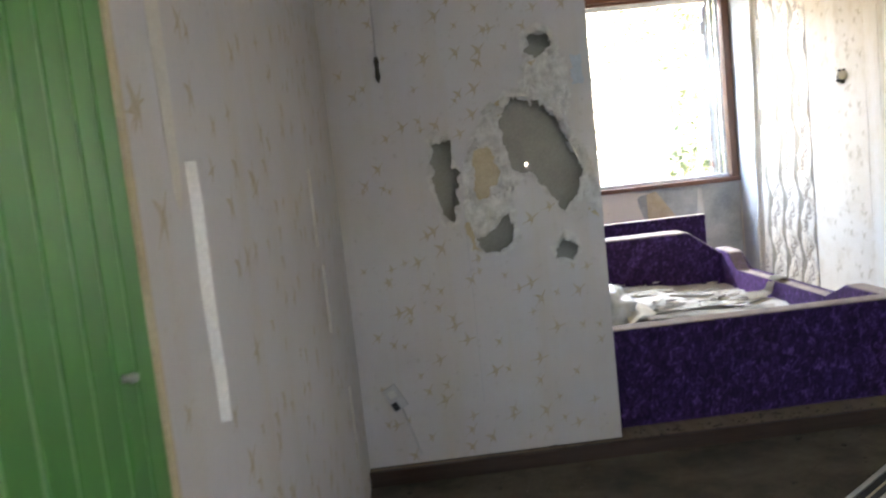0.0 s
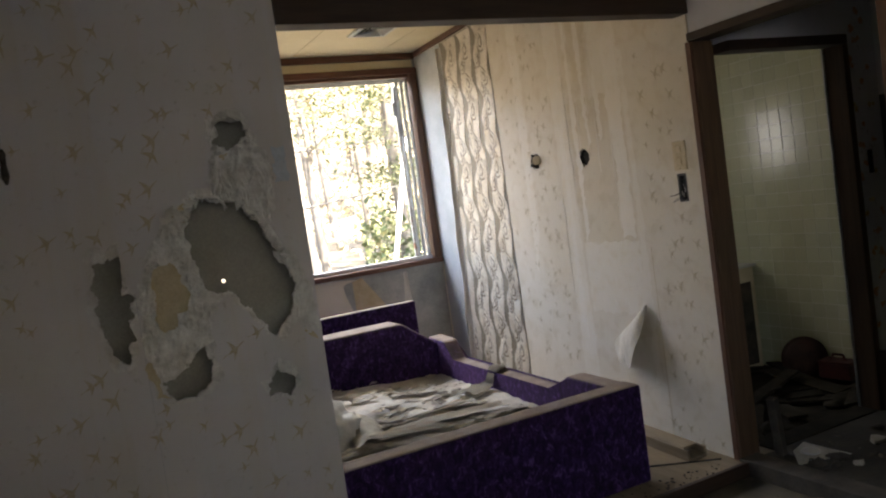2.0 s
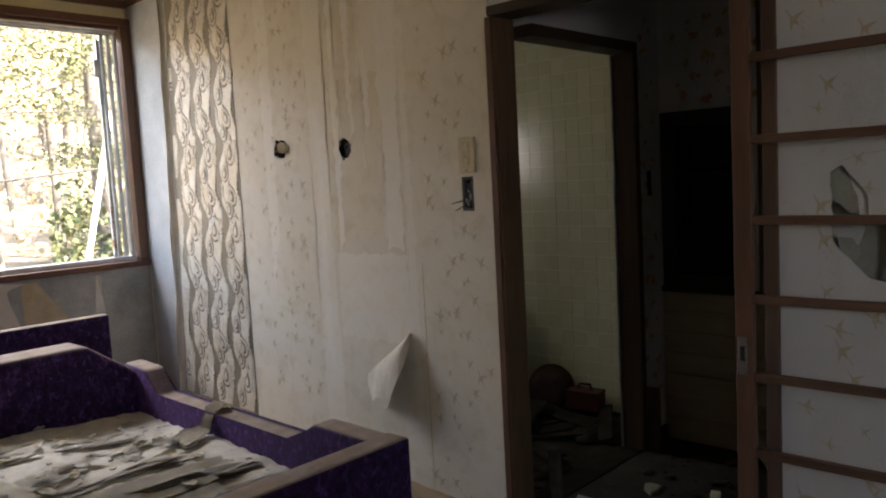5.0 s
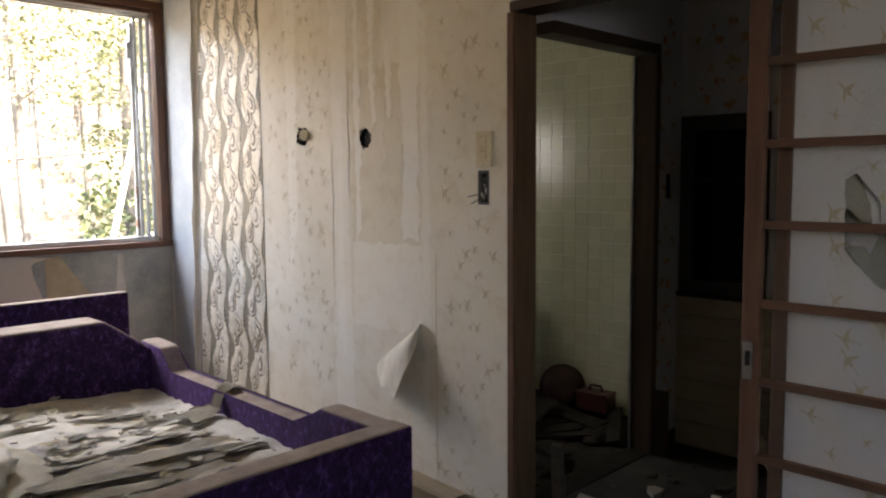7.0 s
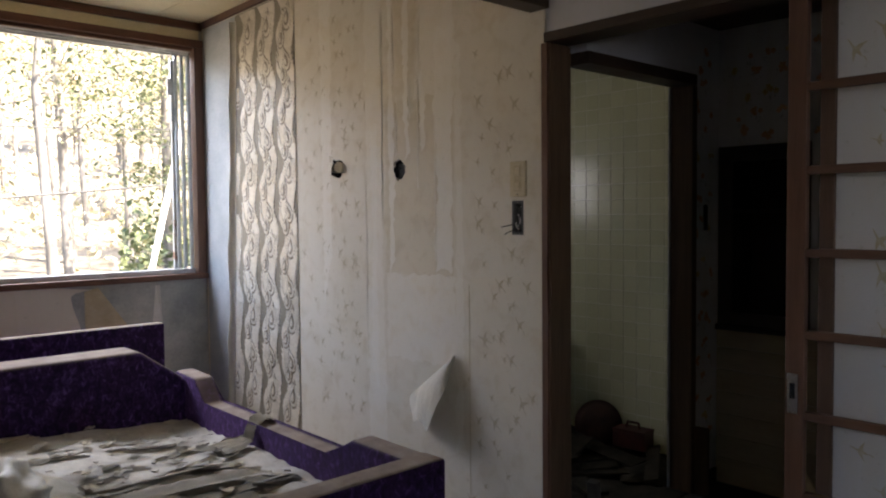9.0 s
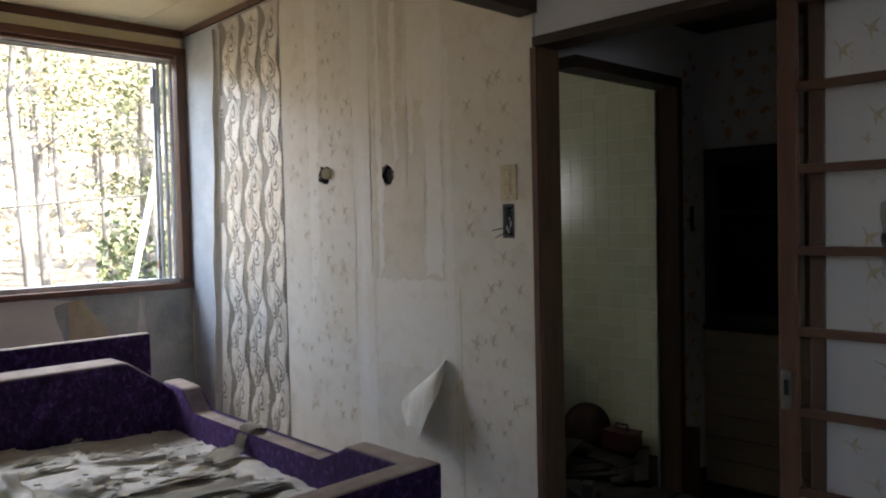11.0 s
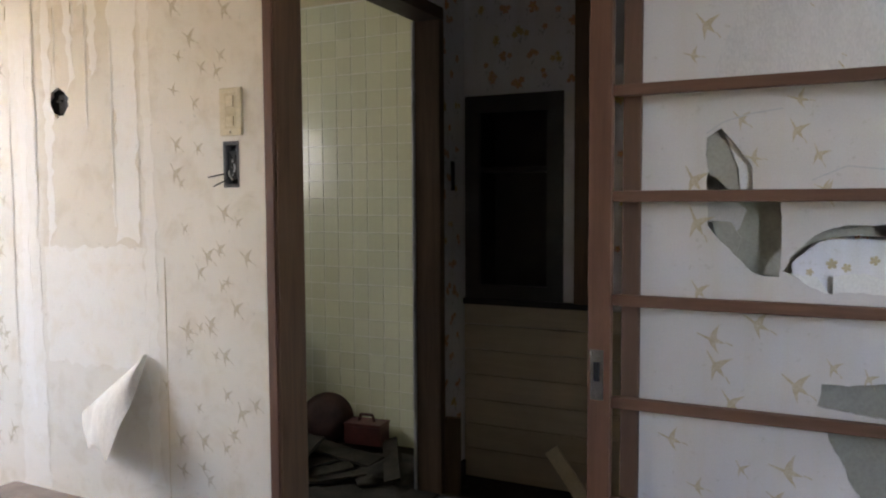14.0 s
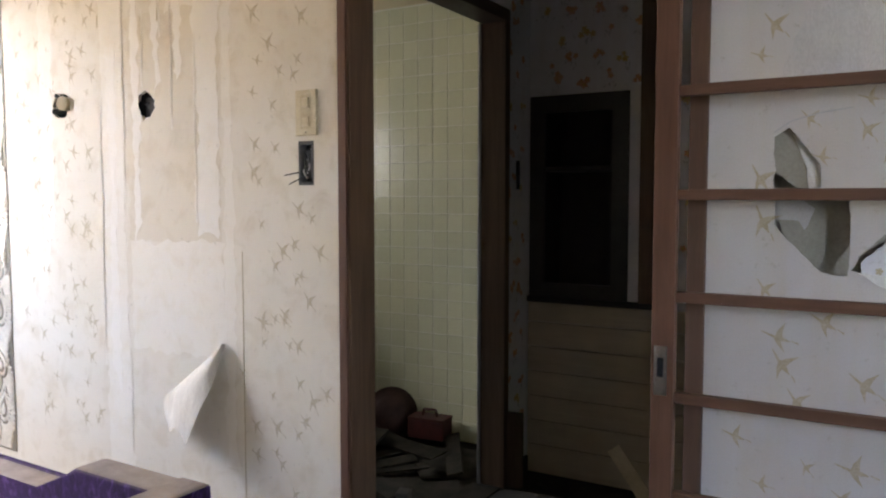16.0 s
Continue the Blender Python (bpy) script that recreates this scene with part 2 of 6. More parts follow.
M["rust"] = speckled("rusty white paint", (0.32, 0.13, 0.06), (0.7, 0.68, 0.65), 5, 40, 0.7, lo=0.42, hi=0.5)
M["cable"] = speckled("black cable", (0.02, 0.02, 0.02), (0.04, 0.04, 0.04), 9, 100, 0.6)

# ---- mesh helpers ----


def box(bm, lo, hi, m=None):
    vs = [bm.verts.new((x, y, z)) for x in (lo[0], hi[0]) for y in (lo[1], hi[1]) for z in (lo[2], hi[2])]
    if m is not None:
        for v in vs:
            v.co = m @ v.co
    for f in ((0, 1, 3, 2), (4, 6, 7, 5), (0, 4, 5, 1), (2, 3, 7, 6), (0, 2, 6, 4), (1, 5, 7, 3)):
        bm.faces.new([vs[i] for i in f])
    return vs


def boxed(lo, hi, bevel=0.0, segments=2):
    bm = bmesh.new()
    box(bm, lo, hi)
    if bevel:
        bmesh.ops.bevel(bm, geom=bm.edges[:], offset=bevel, segments=segments, profile=0.6, affect='EDGES')
    return bm


def tube(bm, a, b, r0, r1=None, sides=10, caps=True):
    a, b = Vector(a), Vector(b)
    r1 = r0 if r1 is None else r1
    q = (b - a).to_track_quat('Z', 'Y').to_matrix()
    rings = []
    for p, r in ((a, r0), (b, r1)):
        rings.append([bm.verts.new(p + q @ Vector((r * math.cos(i * math.tau / sides), r * math.sin(i * math.tau / sides), 0))) for i in range(sides)])
    for i in range(sides):
        bm.faces.new((rings[0][i], rings[0][(i + 1) % sides], rings[1][(i + 1) % sides], rings[1][i])).smooth = True
    if caps:
        bm.faces.new(rings[0][::-1])
        bm.faces.new(rings[1])


def mesh_of(bm, name, material, smooth=False):
    me = bpy.data.meshes.new(name)
    bmesh.ops.recalc_face_normals(bm, faces=bm.faces[:])
    bm.to_mesh(me)
    bm.free()
    if smooth:
        for p in me.polygons:
            p.use_smooth = True
    me.materials.append(M[material])
    return me


def thing(name, label, category, group="", kind="", m=None):
    ob = tagged(new(name), label, category, group, kind)
    if m is not None:
        ob.matrix_world = m
    return ob


def part(name, bm, material, parent, label="", smooth=False, kind=""):
    ob = new(name, mesh_of(bm, name, material, smooth))
    ob.parent = parent
    return tagged(ob, label, kind=kind)


def solo(name, bm, material, label, category, group="", kind="", smooth=False, m=None):
    ob = tagged(new(name, mesh_of(bm, name, material, smooth)), label, category, group, kind)
    if m is not None:
        ob.matrix_world = m
    return ob


def setting(name, bm, material, label, category="", m=None):
    return solo(name, bm, material, label, category or name.split("_")[0], "", "structure", False, m)


def torn_line(points, step=0.012, jag=0.012, seed=1):
    """A torn outline: straight runs between a few corners, roughened at two scales."""
    out = []
    for p, q in zip(points, points[1:] + points[:1]):
        p, q = Vector(p), Vector(q)
        n = max(2, int((q - p).length / step))
        for i in range(n):
            r = p.lerp(q, i / n)
            a = noise.noise_vector(Vector((r.x * 22, r.y * 22, seed * 3.1)))
            b = noise.noise_vector(Vector((r.x * 95, r.y * 95, seed * 5.7)))
            out.append((r.x + a.x * jag + b.x * jag * 0.5, r.y + a.y * jag + b.y * jag * 0.5))
    return out


def ragged(points, steps=5, jag=0.006, seed=1):
    """A torn outline round a few corners: a smooth closed line roughened by noise."""
    out = []
    n = len(points)
    for i in range(n):
        p0, p1, p2, p3 = (Vector(points[(i + k - 1) % n]) for k in range(4))
        for s in range(steps):
            t = s / steps
            p = 0.5 * (2 * p1 + (p2 - p0) * t + (2 * p0 - 5 * p1 + 4 * p2 - p3) * t * t + (3 * p1 - p0 - 3 * p2 + p3) * t ** 3)
            w = noise.noise_vector(Vector((p.x * 40, p.y * 40, seed * 7.3)))
            out.append((p.x + w.x * jag, p.y + w.y * jag))
    return out


def sheet(name, outlines, thick):
    """A flat board in u, v with holes, its front at w = 0 and its back at w = -thick, as a bmesh."""
    cu = bpy.data.curves.new(name, 'CURVE')
    cu.dimensions, cu.fill_mode, cu.extrude = '2D', 'BOTH', thick / 2
    for pts in outlines:
        sp = cu.splines.new('POLY')
        sp.points.add(len(pts) - 1)
        for q, (u, v) in zip(sp.points, pts):
            q.co = (u, v, 0, 1)
        sp.use_cyclic_u = True
    ob = bpy.data.objects.new(name, cu)
    scene.collection.objects.link(ob)
    me = bpy.data.meshes.new_from_object(ob.evaluated_get(bpy.context.evaluated_depsgraph_get()))
    bpy.data.objects.remove(ob)
    bpy.data.curves.remove(cu)
    bm = bmesh.new()
    bm.from_mesh(me)
    bpy.data.meshes.remove(me)
    bmesh.ops.remove_doubles(bm, verts=bm.verts[:], dist=1e-5)
    bmesh.ops.translate(bm, verts=bm.verts[:], vec=(0, 0, -thick / 2))
    return bm


def rect(u0, v0, u1, v1):
    return [(u0, v0), (u1, v0), (u1, v1), (u0, v1)]


def round_hole(u, v, ru, rv, n=20, jag=0.0, seed=3):
    pts = [(u + ru * math.cos(i * math.tau / n), v + rv * math.sin(i * math.tau / n)) for i in range(n)]
    return [(a + jag * noise.noise(Vector((a * 60, b * 60, seed))), b + jag * noise.noise(Vector((a * 60, b * 60, seed + 9)))) for a, b in pts]


# frames of the three papered faces: u along the wall, v up, w out into the room
FACE_HOLE = Matrix(((1, 0, 0, 0), (0, 0, -1, 3.45), (0, 1, 0, 0), (0, 0, 0, 1)))
SKEW = 0.03
FACE_RIGHT = Matrix.Translation((2.79, 3.46, 0)) @ Matrix.Rotation(-math.atan(SKEW), 4, 'Z') @ Matrix(((0, 0, -1, 0), (1, 0, 0, 0), (0, 1, 0, 0), (0, 0, 0, 1)))
FACE_LATTICE = Matrix(((0, 0, -1, 2.80), (1, 0, 0, 0), (0, 1, 0, 0), (0, 0, 0, 1)))
FACE_LEFT = Matrix(((0, 0, 1, -0.47), (1, 0, 0, 0), (0, 1, 0, 0), (0, 0, 0, 1)))
FACE_EAST = Matrix(((0, 0, -1, 4.125), (1, 0, 0, 0), (0, 1, 0, 0), (0, 0, 0, 1)))
LOW, TOP = -0.07, 2.83

# ---- the room's shell ----
bm = boxed((-0.47, -2.2, LOW - 0.12), (2.80, 3.40, LOW))
setting("floor", bm, "floor", "dark dirty carpet floor strewn with grit")
bm = boxed((-0.47, 3.40, -0.20), (3.0, 6.9, -0.004))
setting("floor_platform", bm, "platform", "low raised timber platform floor under the bed", "floor")
bm = boxed((-0.47, 3.372, LOW), (2.79, 3.398, 0.004), 0.004)
setting("trim_platform_nosing", bm, "dark_x", "worn dark timber nosing along the platform edge", "trim")
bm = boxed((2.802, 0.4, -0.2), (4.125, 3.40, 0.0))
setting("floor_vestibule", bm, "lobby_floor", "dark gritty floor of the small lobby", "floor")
# the floor's dimness is put into its colour
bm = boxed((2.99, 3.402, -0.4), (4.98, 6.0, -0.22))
setting("floor_bathroom", bm, "bath_dim", "rubbish-covered bathroom floor, coloured dark for the dim light", "floor")

# holes of the partition beside the alcove, as corners in u, v
HOLE_MAIN = [(0.352, 1.646), (0.492, 1.616), (0.573, 1.513), (0.656, 1.324), (0.634, 1.17), (0.562, 1.107), (0.422, 1.297), (0.332, 1.32), (0.289, 1.543)]
HOLE_TOP = [(0.455, 1.905), (0.546, 1.91), (0.566, 1.856), (0.496, 1.801), (0.447, 1.831)]
HOLE_LEFT = [(-0.016, 1.472), (0.063, 1.487), (0.066, 1.36), (0.091, 1.333), (0.056, 1.11), (0.0, 1.15), (-0.034, 1.307)]
HOLE_LOW = [(0.3, 1.128), (0.328, 1.007), (0.283, 0.959), (0.178, 0.958), (0.131, 1.016), (0.213, 1.046)]
HOLE_SMALL = [(0.551, 0.982), (0.612, 0.922), (0.581, 0.877), (0.515, 0.885), (0.506, 0.934)]
HOLES = [HOLE_MAIN, HOLE_TOP, HOLE_LEFT, HOLE_LOW, HOLE_SMALL]

wall = thing("wall_partition", "white bird-patterned partition wall with torn holes", "wall", kind="structure")
bm = sheet("skin", [rect(-0.47, LOW, 0.737, TOP)] + [torn_line(h, 0.007, 0.02, i) for i, h in enumerate(HOLES)], 0.012)
bmesh.ops.transform(bm, matrix=FACE_HOLE, verts=bm.verts[:])
part("paper_skin", bm, "paper", wall)
bm = sheet("core", [rect(-0.47, LOW, 0.735, TOP), round_hole(0.417, 1.335, 0.009, 0.009, 10, 0.001)], 0.01)
bmesh.ops.transform(bm, matrix=Matrix.Translation((0, 0.08, 0)) @ FACE_HOLE, verts=bm.verts[:])
part("board_core", bm, "plaster", wall, "grey plasterboard core showing through")
bm = boxed((0.715, 3.4625, LOW), (0.7365, 3.5295, TOP))
part("edge_batten", bm, "paper", wall)
bm = boxed((-0.47, 3.436, LOW), (0.742, 3.4495, -0.002), 0.003)
part("skirting", bm, "dark_x", wall, "low dark timber skirting")

bm = boxed((0.7375, 3.43, 2.25), (2.785, 3.53, 2.36), 0.004)
setting("trim_beam", bm, "dark_x", "dark brown timber beam over the alcove front", "trim")
bm = boxed((0.7375, 3.45, 2.361), (2.785, 3.53, TOP))
setting("wall_over_beam", bm, "paper", "papered wall strip above the beam", "wall")

# left wall with the green panelling
bm = boxed((-0.58, 0.752, LOW), (-0.47, 3.535, TOP))
wall_left = setting("wall_left", bm, "paper", "white bird-patterned wall with peeling seams", "wall")
# the opening here is unseen, added to hold the rear fill lamp
bm = boxed((-0.58, -0.85, LOW), (-0.485, 0.751, TOP))
box(bm, (-0.58, -2.2, LOW), (-0.485, -1.95, TOP))
box(bm, (-0.58, -1.95, LOW), (-0.485, -0.85, 1.3))
box(bm, (-0.58, -1.95, 2.5), (-0.485, -0.85, TOP))
setting("wall_left_rear", bm, "paper", "papered wall with an added opening behind the panelling", "wall")
# unseen wall; its small opening is added to light the left wall
bm = boxed((-0.58, -2.3, LOW), (2.06, -2.2, TOP))
box(bm, (2.44, -2.3, LOW), (2.92, -2.2, TOP))
box(bm, (2.06, -2.3, LOW), (2.44, -2.2, 1.29))
box(bm, (2.06, -2.3, 1.71), (2.44, -2.2, TOP))
setting("wall_back", bm, "paper", "papered back wall with a small added opening", "wall")

# the wall of the alcove, papered, with pulled-out sockets
SOCK_A = round_hole(1.55, 1.684, 0.062, 0.05, 20, 0.03)
SOCK_B = round_hole(0.985, 1.65, 0.057, 0.052, 22, 0.018)
BOX_HOLE = rect(0.122, 1.333, 0.186, 1.478)
wall = thing("wall_alcove", "yellowed papered alcove wall with water runs and socket holes", "wall", kind="structure", m=FACE_RIGHT)
bm = sheet("skin", [rect(0.0, -0.06, 3.42, TOP + 0.05), SOCK_A, SOCK_B, BOX_HOLE], 0.014)
part("paper_skin", bm, "paper_warm", wall)
# board coloured near-black to give the socket holes their shade
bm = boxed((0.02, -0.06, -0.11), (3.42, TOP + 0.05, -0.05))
part("cavity_board", bm, "cavity_shade", wall, "near-black board that paints the cavity's shade")

# wall right of the opening
RH_MAIN = [(2.176, 1.437), (2.146, 1.455), (2.078, 1.368), (2.076, 1.316), (2.018, 1.29), (2.004, 1.225), (2.012, 1.109), (2.07, 1.112), (2.133, 1.183), (2.171, 1.229)]
RH_RIGHT = [(2.004, 1.125), (1.968, 1.183), (1.912, 1.223), (1.78, 1.235), (1.7, 1.15), (1.78, 1.08), (1.919, 1.076), (1.966, 1.1)]
RH_LOW = [(1.917, 0.866), (1.70, 0.885), (1.60, 0.88), (1.60, 0.80), (1.72, 0.795), (1.93, 0.816)]
RH_LOW2 = [(1.912, 0.77), (1.80, 0.778), (1.62, 0.76), (1.64, 0.60), (1.80, 0.55), (1.86, 0.66), (1.888, 0.718)]
wall = thing("wall_lattice", "white bird-patterned wall with a smashed hole", "wall", kind="structure")
bm = sheet("skin", [rect(-2.2, LOW, 2.338, TOP)] + [torn_line(h, 0.01, 0.007, 20 + i) for i, h in enumerate((RH_MAIN, RH_RIGHT, RH_LOW, RH_LOW2))], 0.009)
bmesh.ops.transform(bm, matrix=FACE_LATTICE, verts=bm.verts[:])
part("paper_skin", bm, "paper", wall)
BACK_GAP = [(1.99, 1.12), (1.93, 1.19), (1.8, 1.2), (1.72, 1.15), (1.8, 1.1), (1.92, 1.09)]
bm = sheet("core", [rect(-2.2, LOW, 2.338, TOP), ragged(BACK_GAP, 5, 0.008, 31)], 0.01)
bmesh.ops.transform(bm, matrix=Matrix.Translation((0.055, 0, 0)) @ FACE_LATTICE, verts=bm.verts[:])
part("board_core", bm, "plaster", wall, "grey back board seen through the hole")

# lintel above the lobby opening
bm = boxed((2.80, 2.352, 2.16), (2.90, 3.458, TOP))
setting("wall_lintel", bm, "paper", "papered wall above the lobby opening", "wall")

frame_thing = thing("door_frame_lobby", "brown timber frame of the lobby opening", "door frame", kind="structure")
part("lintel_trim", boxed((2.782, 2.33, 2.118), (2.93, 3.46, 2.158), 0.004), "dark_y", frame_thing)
part("jamb", boxed((2.783, 3.425, -0.002), (2.917, 3.4585, 2.113), 0.004), "dark", frame_thing)
part("jamb_edge", boxed((2.772, 3.432, -0.002), (2.7825, 3.464, 2.113), 0.002), "brown", frame_thing)
part("far_jamb", boxed((2.786, 2.326, LOW), (2.90, 2.371, 2.113), 0.004), "jamb_brown", frame_thing)
part("threshold", boxed((2.772, 2.34, LOW), (2.90, 3.43, 0.012), 0.006), "debris", frame_thing, "scuffed dark timber threshold")

# lobby and bathroom walls
bm = boxed((3.878, 3.405, -0.1), (4.125, 3.53, 2.36))
box(bm, (3.0, 3.405, 2.105), (3.878, 3.53, 2.36))
setting("wall_bathroom_door", bm, "paper_flower", "orange flower-patterned wall round the bathroom door", "wall")
fr = thing("door_frame_bathroom", "dark stained timber bathroom door frame", "door frame", kind="structure")
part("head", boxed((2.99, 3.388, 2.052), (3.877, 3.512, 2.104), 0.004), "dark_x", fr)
part("jamb", boxed((3.833, 3.388, -0.1), (3.877, 3.508, 2.05), 0.004), "dark", fr)
part("stop_bead", boxed((3.828, 3.509, -0.1), (3.842, 3.522, 2.05), 0.002), "alu", fr, "pale metal edge strip")
part("sill", boxed((3.0, 3.40, -0.09), (3.832, 3.54, 0.006), 0.004), "bath_dim", fr)

CAB_Y0, CAB_Y1, CAB_Z0, CAB_Z1 = 2.932, 3.398, 0.823, 1.757
bm = sheet("east", [rect(0.4, -0.1, 3.52, 2.36), rect(CAB_Y0 + 0.02, CAB_Z0 + 0.02, CAB_Y1 - 0.02, CAB_Z1 - 0.02)], 0.03)
bmesh.ops.transform(bm, matrix=FACE_EAST, verts=bm.verts[:])
setting("wall_lobby", bm, "paper_flower", "grey-white lobby wall papered with orange flowers", "wall")
bm = boxed((4.16, 0.4, -0.1), (4.2, 2.9, 2.36))
setting("wall_lobby_outer", bm, "cement", "plain wall closing the lobby", "wall")
bm = boxed((2.802, 0.3, -0.1), (4.2, 0.4, 2.36))
setting("wall_lobby_end", bm, "paper_flower", "flower-papered end wall of the lobby", "wall")
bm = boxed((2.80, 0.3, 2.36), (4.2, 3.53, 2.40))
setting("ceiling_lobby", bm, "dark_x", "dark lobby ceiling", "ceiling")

# bathroom shell
bm = boxed((4.93, 3.53, -0.4), (5.02, 6.1, 2.6))
wall_tiled = setting("wall_tiled", bm, "grout", "pale green glazed tile bathroom wall", "wall")
bm = boxed((2.95, 6.0, -0.4), (3.15, 6.1, 2.6))
box(bm, (3.85, 6.0, -0.4), (5.02, 6.1, 2.6))
box(bm, (3.15, 6.0, -0.4), (3.85, 6.1, 1.3))
box(bm, (3.15, 6.0, 2.0), (3.85, 6.1, 2.6))
setting("wall_bathroom_far", bm, "grout", "bathroom wall with a small high window", "wall")
bm = boxed((4.2, 3.40, -0.4), (4.93, 3.53, 2.6))
setting("wall_bathroom_near", bm, "grout", "bathroom wall behind the cabinet", "wall")
bm = boxed((2.95, 3.53, 2.5), (5.02, 6.1, 2.58))
setting("ceiling_bathroom", bm, "ceiling", "plain bathroom ceiling", "ceiling")

# alcove: window wall, ceiling and cornice
WX0, WX1, WZ0, WZ1, WY = 0.8, 2.85, 1.0, 2.67, 6.79
bm = boxed((-0.47, WY, -0.1), (WX0, WY + 0.14, TOP + 0.05))
box(bm, (WX1, WY, -0.1), (3.1, WY + 0.14, TOP + 0.05))
box(bm, (WX0, WY, -0.1), (WX1, WY + 0.14, WZ0))
box(bm, (WX0, WY, WZ1), (WX1, WY + 0.14, TOP + 0.05))
setting("wall_window", bm, "cement", "grey window wall stripped of most paper", "wall")
bm = boxed((-0.58, 3.535, -0.1), (-0.47, WY + 0.14, TOP + 0.05))
setting("wall_alcove_left", bm, "paper_warm", "papered wall closing the alcove", "wall")

bm = bmesh.new()
for i, (a, b) in enumerate(((-0.47, 0.28), (0.286, 1.03), (1.036, 1.78), (1.786, 2.53), (2.536, 3.06))):
    box(bm, (a, 3.53, TOP), (b, 6.93, TOP + 0.03))
box(bm, (-0.5, 3.5, TOP + 0.034), (3.1, 6.93, TOP + 0.06))
setting("ceiling", bm, "ceiling", "cream board ceiling with open joints", "ceiling")
bm = boxed((-0.58, -2.3, TOP), (2.92, 3.527, TOP + 0.05))
setting("ceiling_room", bm, "ceiling", "cream board ceiling of the room", "ceiling")
bm = boxed((-0.47, WY - 0.035, TOP - 0.055), (2.88, WY - 0.001, TOP - 0.001), 0.006)
setting("trim_cornice_window", bm, "brown_x", "brown timber cornice above the window", "trim")
bm = boxed((0.0, TOP - 0.045, 0.001), (3.29, TOP - 0.001, 0.028), 0.006)
setting("trim_cornice_alcove", bm, "brown_y", "brown timber cornice along the alcove wall", "trim", FACE_RIGHT)
bm = boxed((WX0 - 0.2, WY - 0.012, WZ1 + 0.034), (WX1 + 0.01, WY - 0.001, TOP - 0.057))
setting("trim_frieze", bm, "ceiling", "cream paper frieze above the window", "trim")

# unseen roof and outer shell, added to keep sun and sky out
bm = boxed((-1.2, -2.9, 2.95), (5.6, 7.1, 3.05))
setting("roof", bm, "asphalt", "unseen flat roof added against the sun", "roof")
bm = boxed((4.45, 0.3, -0.3), (4.52, 3.39, 2.95))
setting("wall_outer", bm, "stucco", "outer wall of the lobby", "wall")
bm = boxed((2.92, -2.3, -0.1), (3.0, 0.29, 2.95))
setting("wall_outer_side", bm, "stucco", "outer side wall", "wall")

# ---- window ----
win = thing("window_1", "brown timber window with open weathered aluminium sash", "window", kind="structure")
part("casing_head", boxed((WX0 - 0.05, WY - 0.03, WZ1 - 0.02), (WX1 + 0.035, WY + 0.1, WZ1 + 0.033), 0.004), "brown_x", win)
part("casing_side", boxed((WX1 - 0.035, WY - 0.028, WZ0 + 0.012), (WX1 + 0.033, WY + 0.1, WZ1 - 0.021), 0.004), "brown", win)
part("casing_side", boxed((WX0 - 0.05, WY - 0.028, WZ0 + 0.012), (WX0 + 0.03, WY + 0.1, WZ1 - 0.021), 0.004), "brown", win)
part("window_sill", boxed((WX0 - 0.05, WY - 0.045, WZ0 - 0.03), (WX1 + 0.035, WY + 0.1, WZ0 + 0.011), 0.005), "brown_x", win)
sash = part("sash_frame", boxed((WX0 + 0.03, WY + 0.02, WZ0 + 0.012), (WX1 - 0.036, WY + 0.12, WZ0 + 0.045), 0.003), "alu", win, "weathered aluminium sash track")
part("casing_bead", boxed((WX0 + 0.03, WY + 0.004, WZ1 - 0.046), (WX1 - 0.036, WY + 0.03, WZ1 - 0.021), 0.003), "brown_x", win)
for i in range(3):
    part("head_track", boxed((WX0 + 0.03, WY + 0.032 + 0.03 * i, WZ1 - 0.05 - 0.012 * i), (WX1 - 0.036, WY + 0.056 + 0.03 * i, WZ1 - 0.021), 0.003), "alu", sash)
for i in range(3):
    part("stile", boxed((WX1 - 0.075 - i * 0.034, WY + 0.015 + i * 0.03, WZ0 + 0.046), (WX1 - 0.05 - i * 0.034, WY + 0.04 + i * 0.03, WZ1 - 0.076), 0.003), "alu", sash)
part("latch", boxed((WX1 - 0.2, WY + 0.06, 2.3), (WX1 - 0.165, WY + 0.075, 2.42), 0.004), "alu", sash)
part("rust_post", boxed((WX1 - 0.16, WY + 0.1, 1.045), (WX1 - 0.125, WY + 0.125, 1.4), 0.003), "rust", sash, "rusty white bracket")
part("white_post", boxed((WX1 - 0.158, WY + 0.1, 1.402), (WX1 - 0.127, WY + 0.122, 2.118), 0.003), "white", sash, "chalky white metal post")
part("hanger", boxed((WX1 - 0.165, WY + 0.09, 2.12), (WX1 - 0.12, WY + 0.115, 2.56), 0.003), "alu", sash, "broken grey metal strip")

# ---- the bed ----
BX0, BX1, BY0, BY1 = 0.36, 2.30, 3.545, 6.2
bed = thing("bed", "purple crushed-velvet bed base covered with dust", "bed", m=pose(0, 0, 0))


def profile_arm(x0, x1):
    """An upholstered side rail whose top drops from the raised ends to a low middle."""
    prof = [(BY0 + 0.09, 0.02), (BY0 + 0.09, 0.488), (4.0, 0.49), (4.19, 0.375), (5.38, 0.385), (5.5, 0.52), (5.75, 0.53), (5.75, 0.02)]
    bm = bmesh.new()
    ends = []
    for x in (x0, x1):
        ends.append([bm.verts.new((x, y, z)) for y, z in prof])
    n = len(prof)
    for i in range(n):
        bm.faces.new((ends[0][i], ends[0][(i + 1) % n], ends[1][(i + 1) % n], ends[1][i]))
    bm.faces.new(ends[0][::-1])
    bm.faces.new(ends[1])
    bmesh.ops.bevel(bm, geom=bm.edges[:], offset=0.018, segments=4, profile=0.5, affect='EDGES')
    return bm


